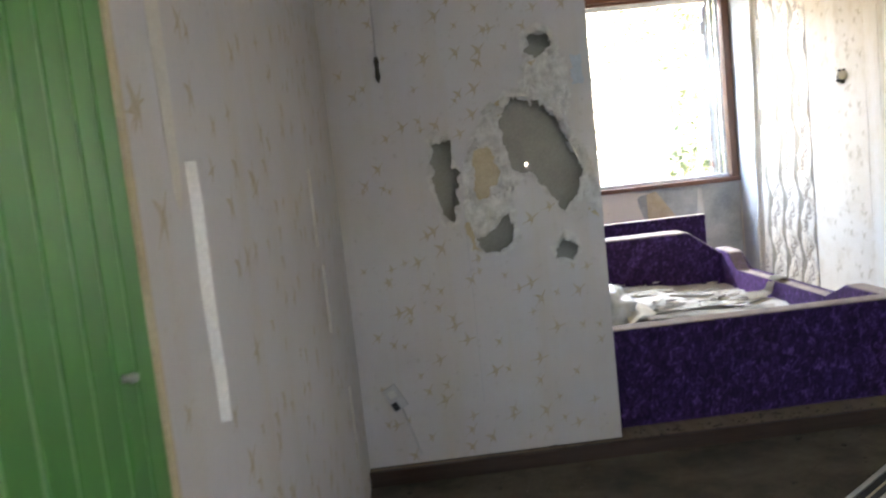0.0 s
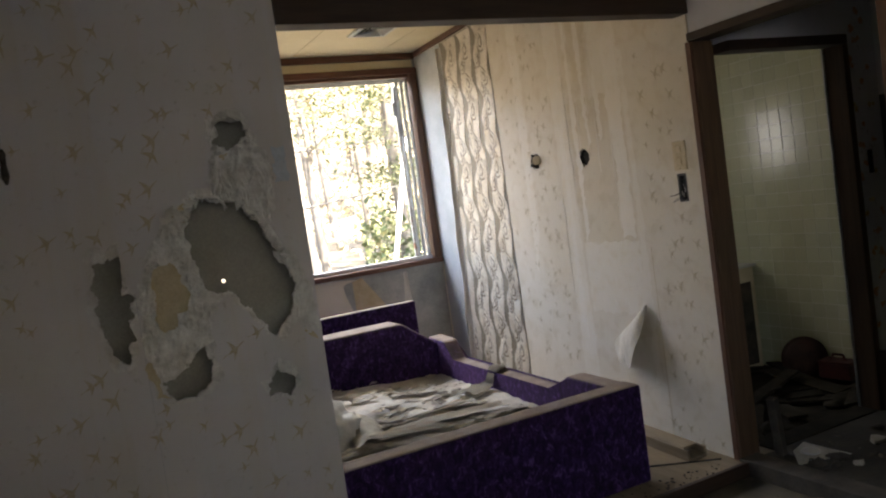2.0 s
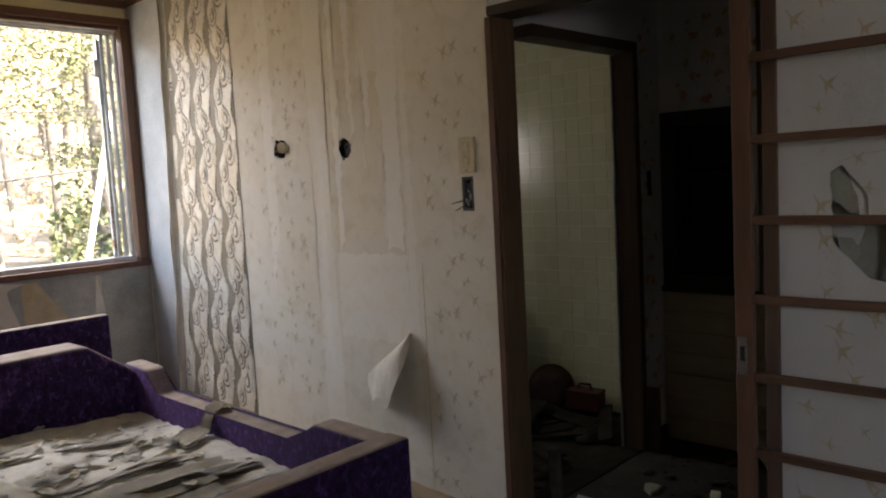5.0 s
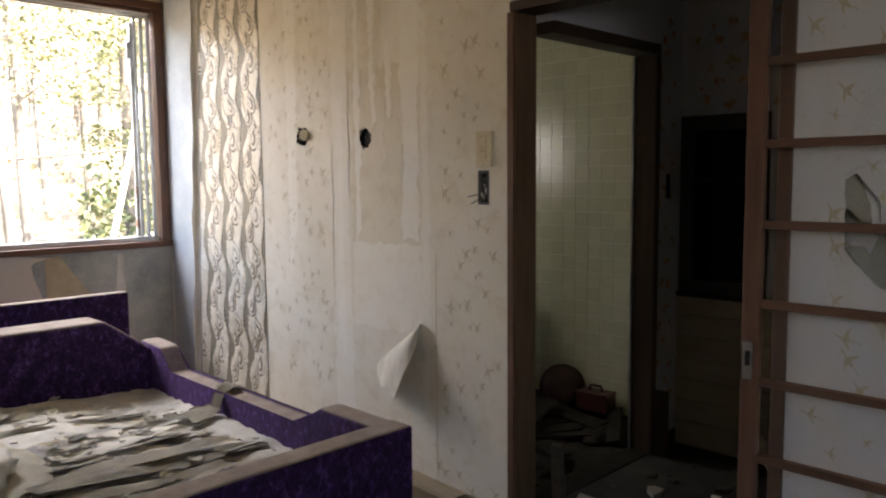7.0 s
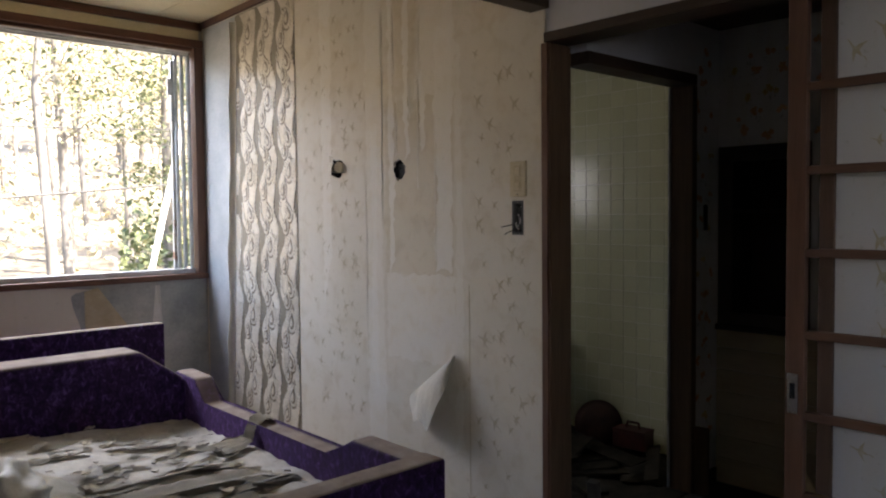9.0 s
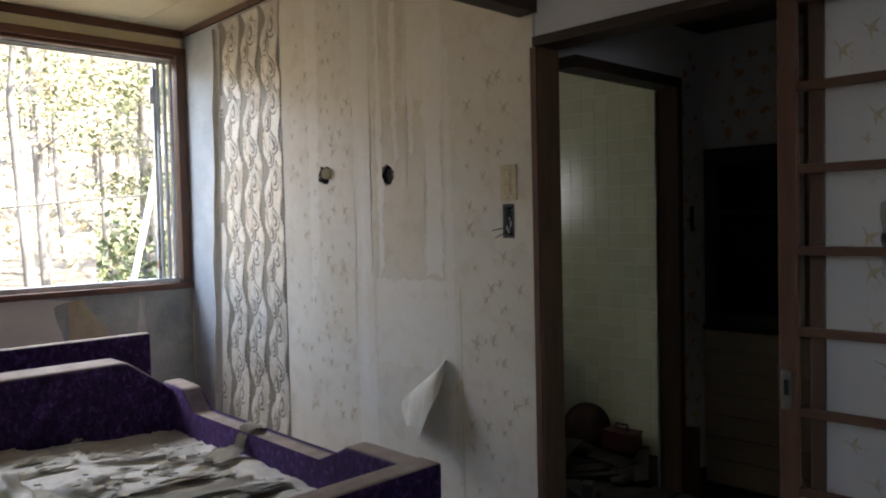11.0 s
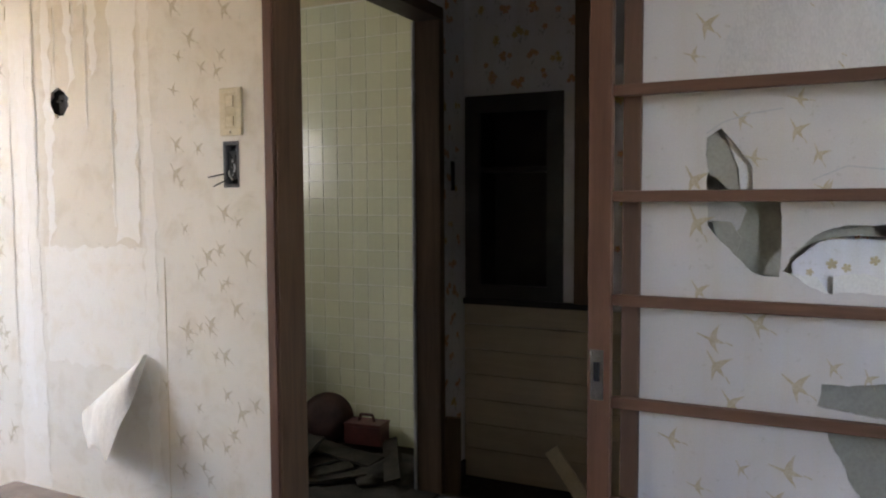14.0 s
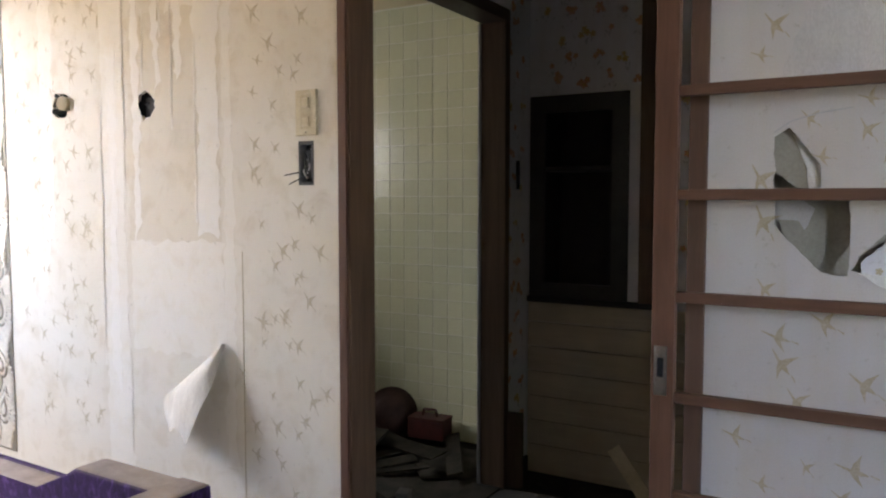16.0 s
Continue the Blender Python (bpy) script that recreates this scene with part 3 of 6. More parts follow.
part("side_rail", profile_arm(2.185, BX1), "velvet", bed)
part("side_rail", profile_arm(BX0, BX0 + 0.115), "velvet", bed)
part("foot_board", boxed((BX0, BY0, 0.0), (BX1 + 0.004, BY0 + 0.125, 0.492), 0.022, 4), "velvet", bed)
part("base", boxed((BX0 + 0.02, BY0 + 0.1, 0.0), (BX1 - 0.02, 5.9, 0.12)), "dark_x", bed)


def back_cushion():
    """The padded head rest with sloping shoulders."""
    prof = [(BX0 + 0.02, 0.1), (BX0 + 0.02, 0.5), (BX0 + 0.28, 0.69), (1.93, 0.69), (2.19, 0.5), (2.19, 0.1)]
    bm = bmesh.new()
    ends = [[bm.verts.new((x, y, z)) for x, z in prof] for y in (5.6, 5.84)]
    n = len(prof)
    for i in range(n):
        bm.faces.new((ends[0][i], ends[0][(i + 1) % n], ends[1][(i + 1) % n], ends[1][i]))
    bm.faces.new(ends[0][::-1])
    bm.faces.new(ends[1])
    bmesh.ops.bevel(bm, geom=bm.edges[:], offset=0.025, segments=4, profile=0.5, affect='EDGES')
    return bm


part("head_rest", back_cushion(), "velvet", bed)
part("headboard", boxed((BX0 + 0.05, 6.12, 0.0), (2.285, 6.2, 0.762), 0.018, 4), "velvet", bed)

# mattress deck: bulging away from the rail, dusty


def bulge(x):
    t = min(max((2.14 - x) / 0.75, 0.0), 1.0)
    return 0.062 * t * t * (3 - 2 * t)


def bulge_tilt(x):
    return math.degrees(math.atan((bulge(x - 0.05) - bulge(x + 0.05)) / 0.1))


bm = bmesh.new()
nx, ny = 60, 70
grid = [[None] * (ny + 1) for _ in range(nx + 1)]
for i in range(nx + 1):
    for j in range(ny + 1):
        x = BX0 + 0.115 + (2.19 - BX0 - 0.115) * i / nx
        y = 3.66 + (5.62 - 3.66) * j / ny
        z = 0.275 + bulge(x) + 0.02 * noise.noise(Vector((x * 2, y * 2, 1))) + 0.012 * noise.noise(Vector((x * 7, y * 9, 4))) - 0.02 * abs(noise.noise(Vector((x * 2.5, y * 11, 9))))
        grid[i][j] = bm.verts.new((x, y, z))
for i in range(nx):
    for j in range(ny):
        bm.faces.new((grid[i][j], grid[i + 1][j], grid[i + 1][j + 1], grid[i][j + 1]))
part("deck", bm, "dust", bed, "dust-covered torn mattress deck", smooth=True)

# ---- lattice door ----
door = thing("lattice_sliding_door", "brown timber sliding door frame missing its panels", "door")
DX = 2.717
part("stile", boxed((DX - 0.018, 2.377, LOW + 0.01), (DX + 0.014, 2.432, 2.11), 0.003), "brown", door)
part("stile", boxed((DX - 0.018, 1.36, LOW + 0.01), (DX + 0.014, 1.42, 2.11), 0.003), "brown", door)
part("top_rail", boxed((DX - 0.017, 1.42, 2.045), (DX + 0.013, 2.376, 2.11), 0.003), "brown_y", door)
part("bottom_rail", boxed((DX - 0.017, 1.42, LOW + 0.01), (DX + 0.013, 2.376, 0.09), 0.003), "brown_y", door)
for k in range(7):
    z = 0.302 + 0.2485 * k
    part("bar", boxed((DX - 0.013, 1.42, z - 0.0135), (DX + 0.012, 2.376, z + 0.0135), 0.003), "brown_y", door)
pull = part("finger_pull", boxed((DX - 0.0225, 2.391, 0.804), (DX - 0.0185, 2.424, 0.927), 0.0015), "chrome", door, "chrome recessed finger pull")
# thin near-black plate on the pull paints the hollow's shade
part("recess", boxed((DX - 0.0235, 2.4, 0.85), (DX - 0.0228, 2.415, 0.897)), "cavity_shade", pull)
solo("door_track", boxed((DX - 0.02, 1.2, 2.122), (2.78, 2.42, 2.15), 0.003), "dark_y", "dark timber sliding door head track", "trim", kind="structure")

# ---- cabinet in the lobby wall ----
cab = thing("wall_cabinet", "black recessed wall cabinet with one shelf, empty", "cabinet")
bm = sheet("face", [rect(CAB_Y0, CAB_Z0, CAB_Y1, CAB_Z1), rect(3.006, 0.9, 3.33, 1.682)], 0.03)
bmesh.ops.transform(bm, matrix=Matrix.Translation((-0.012, 0, 0)) @ FACE_EAST, verts=bm.verts[:])
part("face_frame", bm, "cab_frame", cab)
part("back_panel", boxed((4.40, CAB_Y0 + 0.02, CAB_Z0 + 0.02), (4.41, CAB_Y1 - 0.02, CAB_Z1 - 0.02)), "black", cab)
bm = bmesh.new()
box(bm, (4.14, CAB_Y0 + 0.02, CAB_Z0 + 0.02), (4.40, CAB_Y0 + 0.035, CAB_Z1 - 0.02))
part("side_panel", bm, "black", cab)
bm = bmesh.new()
box(bm, (4.14, CAB_Y1 - 0.035, CAB_Z0 + 0.02), (4.40, CAB_Y1 - 0.02, CAB_Z1 - 0.02))
part("side_panel", bm, "black", cab)
bm = bmesh.new()
box(bm, (4.14, CAB_Y0 + 0.035, CAB_Z0 + 0.02), (4.40, CAB_Y1 - 0.035, CAB_Z0 + 0.035))
part("bottom_panel", bm, "black", cab)
bm = bmesh.new()
box(bm, (4.14, CAB_Y0 + 0.035, CAB_Z1 - 0.035), (4.40, CAB_Y1 - 0.035, CAB_Z1 - 0.02))
part("top_panel", bm, "black", cab)
part("shelf", boxed((4.15, CAB_Y0 + 0.036, 1.415), (4.39, CAB_Y1 - 0.036, 1.435), 0.002), "black", cab)
part("bottom_rail", boxed((4.085, 2.80, CAB_Z0 - 0.012), (4.113, CAB_Y1, CAB_Z0 + 0.016), 0.003), "black", cab)

# post at the end of the flower wall
solo("lobby_post", boxed((4.06, 2.78, 0.84), (4.123, 2.868, 2.358), 0.004), "dark", "dark timber post beside the cabinet", "post", kind="structure")
# plank dado
dado = thing("plank_dado", "tan horizontal plank panelling under the cabinet", "panelling", kind="structure")
for k in range(7):
    z0 = 0.02 + k * 0.1165 - (0.02 if k == 0 else 0)
    part("plank", boxed((4.103, 2.2, z0), (4.1235, 3.398, 0.02 + (k + 1) * 0.1165 - 0.005 if k < 6 else CAB_Z0 - 0.014), 0.002), "panel", dado)

# ---- printed paper ----


def on_face(bm, face):
    bmesh.ops.transform(bm, matrix=face, verts=bm.verts[:])
    return bm


def inside(pt, poly):
    u, v = pt
    hit = False
    for (a, b), (c, d) in zip(poly, poly[1:] + poly[:1]):
        if (b > v) != (d > v) and u < (c - a) * (v - b) / (d - b) + a:
            hit = not hit
    return hit


def flat_poly(bm, pts, u, v, w, turn=0.0, size=1.0):
    c, s = math.cos(turn) * size, math.sin(turn) * size
    bm.faces.new([bm.verts.new((u + c * a - s * b, v + s * a + c * b, w)) for a, b in pts])


CRANE = ([(-0.034, -0.003), (-0.012, -0.008), (0.012, -0.004), (0.046, 0.005), (0.047, 0.008), (0.012, 0.004), (-0.012, 0.005)],
         [(-0.01, 0.003), (0.01, 0.003), (0.007, 0.018), (-0.008, 0.046), (-0.007, 0.02)],
         [(-0.008, -0.004), (0.012, -0.003), (0.002, -0.016), (-0.024, -0.036), (-0.012, -0.016)],
         [(-0.034, -0.001), (-0.054, -0.005), (-0.053, -0.001), (-0.034, 0.002)])


def cranes(face, u0, v0, u1, v1, gaps, seed, step=0.185, keep=0.85):
    """Flocks of small flying birds printed on the paper, in a half-drop repeat."""
    rnd = random.Random(seed)
    bm = bmesh.new()
    row = 0
    v = v0 + 0.08
    while v < v1 - 0.06:
        u = u0 + 0.07 + (step / 2 if row % 2 else 0)
        while u < u1 - 0.06:
            for k in range(rnd.choice((1, 2, 2, 3))):
                a, b = u + rnd.uniform(-0.07, 0.07), v + rnd.uniform(-0.06, 0.06)
                if rnd.random() < keep and u0 + 0.05 < a < u1 - 0.05 and not any(inside((a, b), g) for g in gaps):
                    turn, size = rnd.uniform(0.1, 1.1), rnd.uniform(0.5, 0.95)
                    for q, p in enumerate(CRANE):
                        flat_poly(bm, p, a, b, 0.0006 + 0.0003 * q + 0.0001 * k, turn, size)
            u += step
        v += step * 0.8
        row += 1
    return on_face(bm, face)


def grown(poly, by):
    cu, cv = sum(p[0] for p in poly) / len(poly), sum(p[1] for p in poly) / len(poly)
    return [(cu + (a - cu) * by, cv + (b - cv) * by) for a, b in poly]


TORN = [(0.39, 1.69), (0.218, 1.601), (0.155, 1.493), (0.1, 1.344), (0.086, 1.086), (0.152, 0.945), (0.31, 0.94), (0.395, 1.287), (0.66, 1.1), (0.66, 1.5)]
W = bpy.data.objects
part("bird_print", cranes(FACE_HOLE, -0.46, 0.0, 0.73, 2.75, [grown(h, 1.25) for h in HOLES] + [TORN], 4), "print", W["wall_partition"], "tan flying bird print", kind="stuff")
part("bird_print", cranes(FACE_LATTICE, 0.6, LOW, 2.34, 2.7, [grown(h, 1.2) for h in (RH_MAIN, RH_RIGHT, RH_LOW, RH_LOW2)], 5), "print", W["wall_lattice"], "tan flying bird print", kind="stuff")
bm = cranes(Matrix.Identity(4), 0.02, 0.0, 0.52, 2.2, [grown(BOX_HOLE, 1.5), rect(0.08, 1.48, 0.2, 1.66)], 6, 0.17)
part("bird_print", bm, "print", W["wall_alcove"], "tan flying bird print", kind="stuff")
bm = cranes(Matrix.Identity(4), 1.26, 0.3, 1.98, 2.7, [grown(SOCK_A, 1.6)], 9, 0.15, 0.8)
part("bird_print", bm, "print", W["wall_alcove"], "faded tan bird print", kind="stuff")
part("bird_print", cranes(FACE_LEFT, 0.775, LOW, 3.42, 2.7, [rect(0.93, 0.9, 1.05, 2.8)], 8), "print", wall_left, "tan flying bird print", kind="stuff")


def petals(n, r0, r1):
    """A blossom outline with n rounded lobes."""
    out = []
    for i in range(6 * n):
        r = r0 + (r1 - r0) * abs(math.sin(i * math.pi / 6)) ** 0.6
        out.append((r * math.cos(i * math.tau / (6 * n)), r * math.sin(i * math.tau / (6 * n))))
    return out


def flower_prints(face, u0, v0, u1, v1, seed):
    rnd = random.Random(seed)
    out = {"orange": bmesh.new(), "yellow": bmesh.new(), "stem": bmesh.new()}
    v = v0 + 0.05
    row = 0
    while v < v1 - 0.04:
        u = u0 + 0.04 + (0.06 if row % 2 else 0)
        while u < u1 - 0.03:
            a, b = u + rnd.uniform(-0.02, 0.02), v + rnd.uniform(-0.03, 0.03)
            kind = "orange" if rnd.random() < 0.75 else "yellow"
            for q in range(rnd.choice((1, 2, 3, 4))):
                ang, far = rnd.uniform(0, math.tau), 0.0 if q == 0 else rnd.uniform(0.018, 0.034)
                size = rnd.uniform(0.45, 0.75) if q else rnd.uniform(0.6, 0.95)
                c, d = a + far * math.cos(ang), b + far * math.sin(ang) * 0.7
                if not (u0 + 0.012 < c < u1 - 0.012 and v0 + 0.015 < d < v1 - 0.015):
                    continue
                flat_poly(out[kind], petals(5, 0.01, 0.022), c, d, 0.001 + 0.0002 * q, rnd.uniform(0, 1.2), size)
                flat_poly(out["yellow" if kind == "orange" else "orange"], petals(5, 0.004, 0.006), c, d, 0.0022 + 0.0002 * q, 0.0, size)
            for q in range(5):
                c, d = a + rnd.uniform(-0.03, 0.03), b - rnd.uniform(0.012, 0.05)
                if u0 + 0.01 < c < u1 - 0.01 and v0 + 0.02 < d:
                    flat_poly(out["stem"], [(0, 0.012), (0.0035, 0.003), (0.002, -0.01), (-0.002, -0.01), (-0.0035, 0.003)], c, d, 0.0006, rnd.uniform(-0.8, 0.8), rnd.uniform(0.5, 1.0))
            u += 0.115
        v += 0.105
        row += 1
    return {k: on_face(b, face) for k, b in out.items()}


FACE_BATH = Matrix(((1, 0, 0, 0), (0, 0, -1, 3.405), (0, 1, 0, 0), (0, 0, 0, 1)))
for face, owner, u0, v0, u1, v1, seed in ((FACE_EAST, "wall_lobby", 2.87, 1.76, 3.40, 2.34, 3), (FACE_EAST, "wall_lobby", 2.868, 0.84, 2.93, 1.76, 4), (FACE_EAST, "wall_lobby", 1.2, 0.9, 2.75, 1.9, 7),
                                          (FACE_BATH, "wall_bathroom_door", 3.88, 0.0, 4.12, 2.34, 5)):
    for k, b in flower_prints(face, u0, v0, u1, v1, seed).items():
        part(k + "_flower_print" if k != "stem" else "stem_print", b, k, W[owner], kind="stuff")

# ---- damask strip in the alcove corner ----
M["damask"] = speckled("brown-grey damask ground", (0.2, 0.17, 0.125), (0.29, 0.255, 0.195), 3, 160, 0.5, 0.1)
M["damask_pale"] = speckled("cream damask figure", (0.62, 0.555, 0.45), (0.8, 0.74, 0.64), 5, 60, 0.42, 0.12, bump=0.6, dist=0.004)
damask = thing("damask_wallpaper", "brown and cream damask wallpaper strip, peeling at its edge", "wallpaper", kind="structure", m=FACE_RIGHT)
left_edge = [(2.93 - 0.15 * (k / 24) ** 0.8 + 0.012 * noise.noise(Vector((k * 0.6, 2, 5))), 0.1 + k * 0.11) for k in range(25)]
bm = sheet("ground", [[(1.99, 0.1)] + [(u, v) for u, v in left_edge if v < 2.77] + [(2.78, 2.78), (2.0, 2.78)]], 0.002)
bmesh.ops.translate(bm, verts=bm.verts[:], vec=(0, 0, 0.003))
part("ground", bm, "damask", damask)
bm = bmesh.new()


def slab(bm, pts, u, v, turn, size, w0=0.003, w1=0.0055):
    c, s = math.cos(turn) * size, math.sin(turn) * size
    ring = [[bm.verts.new((u + c * a - s * b, v + s * a + c * b, w)) for a, b in (pts if w == w0 else [(x * 0.88, y * 0.92) for x, y in pts])] for w in (w0, w1)]
    n = len(pts)
    bm.faces.new(ring[1])
    for i in range(n):
        bm.faces.new((ring[0][i], ring[0][(i + 1) % n], ring[1][(i + 1) % n], ring[1][i]))


def plume(length, width, teeth):
    """A serrated leaf outline."""
    side = []
    for i in range(teeth * 2 + 1):
        t = i / (teeth * 2)
        w = width * math.sin(math.pi * min(t * 0.9 + 0.1, 1)) ** 0.8 * (1.0 if i % 2 else 0.68)
        side.append((w, t * length))
    return side + [(-a, b) for a, b in side[-2:0:-1]]


REPEAT = 0.466


def wave(v):
    """The sway of a column of figures at height v."""
    return 0.026 * math.sin(v * math.tau / REPEAT) + 0.012 * math.sin(v * 2 * math.tau / REPEAT + 1)


def strip_edge(v):
    """How far the strip reaches towards the window at height v."""
    return 2.93 - 0.15 * (max(v, 0.0) / 2.7) ** 0.8


def eye_figure(u, v, turn, size):
    """A feather eye: a pale rim, a taupe drop and a pale heart."""
    pts = [(0.019 * math.cos(i * math.tau / 12), 0.027 * math.sin(i * math.tau / 12) + (0.014 if i == 3 else 0)) for i in range(12)]
    slab(drops, pts, u, v, turn, size * 2.05, 0.0062, 0.0071)
    slab(bm, pts, u, v, turn, size * 1.72, 0.0071, 0.0105)
    slab(drops, pts, u, v, turn, size * 1.15, 0.0105, 0.0113)
    slab(bm, pts, u, v - 0.003, turn, size * 0.66, 0.0113, 0.0145)


drops = bmesh.new()
for col in range(4):
    mid = 2.105 + col * 0.255
    prev = None
    for k in range(300):
        v = 0.11 + k * 0.0089
        ph = v * math.tau / REPEAT
        swell = 0.097 + 0.012 * math.sin(ph * 2 + 2.0)
        saw = ((v / 0.03) % 1.0) * 0.022 * (0.6 + 0.4 * math.sin(ph * 2 + 0.5))
        a0 = mid + wave(v) - swell - saw - 0.008 * noise.noise(Vector((k * 0.31, col, 2)))
        a1 = mid + wave(v) + swell * 0.95 + 0.006 * noise.noise(Vector((k * 0.4, col, 6)))
        a0, a1 = max(a0, 1.993), min(a1, strip_edge(v) - 0.02)
        ring = [bm.verts.new((a0, v, 0.003)), bm.verts.new((a0 + 0.007, v, 0.0062)), bm.verts.new((a1 - 0.007, v, 0.0062)), bm.verts.new((a1, v, 0.003))] if a1 - a0 > 0.03 else None
        if prev and ring:
            for i in range(3):
                bm.faces.new((prev[i], prev[i + 1], ring[i + 1], ring[i]))
        prev = ring
    for k in range(6):
        for dv, du, turn, size in ((0.05, 0.035, 0.3, 1.1), (0.165, -0.015, 0.15, 1.4), (0.295, 0.04, 0.1, 1.15), (0.375, -0.04, -0.35, 1.2)):
            v = 0.13 + k * REPEAT + dv
            u = mid + wave(v) + du
            if v < 2.7 and 2.035 < u < strip_edge(v) - 0.06:
                eye_figure(u, v, turn, size)
        # the serrated plume that fans out round the large eye
        for q in range(17):
            a = -2.1 + 4.2 * q / 16
            v = 0.13 + k * REPEAT + 0.165 + 0.048 * math.cos(a) - 0.01
            u = mid + wave(v) - 0.012 - 0.034 * math.sin(a)
            if 2.02 < u < strip_edge(v) - 0.05 and v < 2.68:
                slab(bm, plume(0.05 + 0.012 * (q % 3), 0.0085, 3), u, v, a, 1.0, 0.0055, 0.0088 + 0.0008 * (q % 2))
        for q in range(9):
            v = 0.13 + k * REPEAT + 0.3 + 0.017 * q
            u = mid + wave(v) - 0.02 + (0.075 if q % 2 else -0.055)
            if 2.03 < u < strip_edge(v) - 0.05 and v < 2.66:
                slab(bm, plume(0.055, 0.01, 3), u, v, 0.7 if q % 2 == 0 else -0.7, 1.0, 0.0055, 0.0085)
    for k in range(56):
        v = 0.14 + k * 0.046
        u = mid + wave(v) + 0.004 * math.sin(k)
        if 2.03 < u < strip_edge(v) - 0.05 and v < 2.68:
            slab(drops, [(-0.003, 0), (0.003, 0), (0.0016, 0.04), (-0.0016, 0.04)], u, v, 0.15 * math.sin(k * 1.7), 1.0, 0.006, 0.0068)
M["damask_drop"] = speckled("rose-grey damask drops", (0.2, 0.165, 0.12), (0.31, 0.26, 0.2), 5, 160, 0.45, bump=0.15)
part("drops", drops, "damask_drop", damask, "taupe teardrop figure", kind="stuff")
part("figure", bm, "damask_pale", damask, "cream leaf and flower figure", kind="stuff")
bm = bmesh.new()
prev = None
for u, v in left_edge:
    if v > 2.77:
        break
    lift = 0.03 + 0.022 * noise.noise(Vector((v * 3, 1, 1)))
    ring = [bm.verts.new((u - 0.02, v, 0.004)), bm.verts.new((u + 0.012, v, lift * 0.6)), bm.verts.new((u + 0.02, v, lift)), bm.verts.new((u + 0.008, v, lift + 0.01))]
    if prev:
        for i in range(3):
            bm.faces.new((prev[i], prev[i + 1], ring[i + 1], ring[i]))
    prev = ring
part("curled_edge", bm, "paper_back", damask, "curled pale paper edge", smooth=True)
bm = sheet("bare", [[(2.80, 0.0), (3.30, 0.0), (3.31, 2.78), (2.76, 2.78)]], 0.001)
bmesh.ops.translate(bm, verts=bm.verts[:], vec=(0, 0, 0.0016))
M["bare"] = speckled("bare whitish wall", (0.38, 0.4, 0.41), (0.55, 0.57, 0.57), 2.5, 70, 0.8, bump=0.4)
part("bare_wall", bm, "bare", damask, "bare grey wall beside the strip")

# pale glue runs and patches where pictures hung
M["paper_pale"] = wallpaper("pale clean paper", (0.78, 0.73, 0.645), (0.7, 0.64, 0.53), 0.4, (0.68, 0.59, 0.44))
M["paper_stain"] = wallpaper("glue-stained paper", (0.69, 0.62, 0.5), (0.63, 0.555, 0.43), 0.5, (0.53, 0.44, 0.3))
M["paper_glue"] = wallpaper("pale glue streak", (0.8, 0.755, 0.68), (0.75, 0.7, 0.61), 0.25, (0.68, 0.6, 0.46))
patches = thing("wall_patches", "pale glue streaks and stained patches on the wallpaper", "wallpaper", kind="structure", m=FACE_RIGHT)
for i, (pts, w, mt) in enumerate((
        ([(0.575, 1.12), (1.1, 1.12), (1.1, 2.0), (0.57, 2.0)], 0.0002, "paper_stain"),
        ([(0.86, 2.12), (1.0, 2.1), (1.02, 2.72), (0.82, 2.72)], 0.0004, "paper_stain"),
        ([(0.55, 1.99), (0.86, 2.0), (0.83, 2.2), (0.8, 2.72), (0.56, 2.72)], 0.0003, "paper_pale"),
        ([(1.1, 0.1), (1.27, 0.1), (1.26, 1.2), (1.28, 2.72), (1.12, 2.72), (1.13, 1.3)], 0.0005, "paper_pale"),
        ([(1.17, 0.5), (1.23, 0.6), (1.215, 1.3), (1.235, 1.9), (1.17, 1.9), (1.18, 1.2)], 0.0008, "paper_glue"),
        ([(1.02, 1.2), (1.06, 1.1), (1.07, 2.6), (1.03, 2.72)], 0.0009, "paper_glue"),
        ([(0.575, 1.15), (0.70, 1.16), (0.69, 1.6), (0.705, 2.0), (0.68, 2.3), (0.57, 2.3)], 0.0006, "paper_glue"),
        ([(0.552, 0.70), (1.095, 0.69), (1.095, 1.12), (0.555, 1.135)], 0.0007, "paper_pale"),
        ([(0.77, 1.76), (0.80, 1.72), (0.815, 2.1), (0.78, 2.14)], 0.001, "paper_glue"),
        ([(0.90, 1.74), (0.93, 1.7), (0.945, 2.5), (0.9, 2.5)], 0.001, "paper_glue"),
        ([(0.50, 0.3), (0.56, 0.3), (0.55, 2.2), (0.515, 2.2)], 0.0004, "paper_pale"),
        ([(1.62, 1.2), (1.7, 0.9), (1.72, 2.72), (1.6, 2.72)], 0.0002, "paper_pale"))):
    bm = sheet("patch", [torn_line(pts, 0.02, 0.022, 50 + i)] + ([grown(SOCK_B, 1.06)] if i == 0 else []), 0.0003)
    bmesh.ops.translate(bm, verts=bm.verts[:], vec=(0, 0, w + 0.0008))
    part("patch", bm, mt, patches)
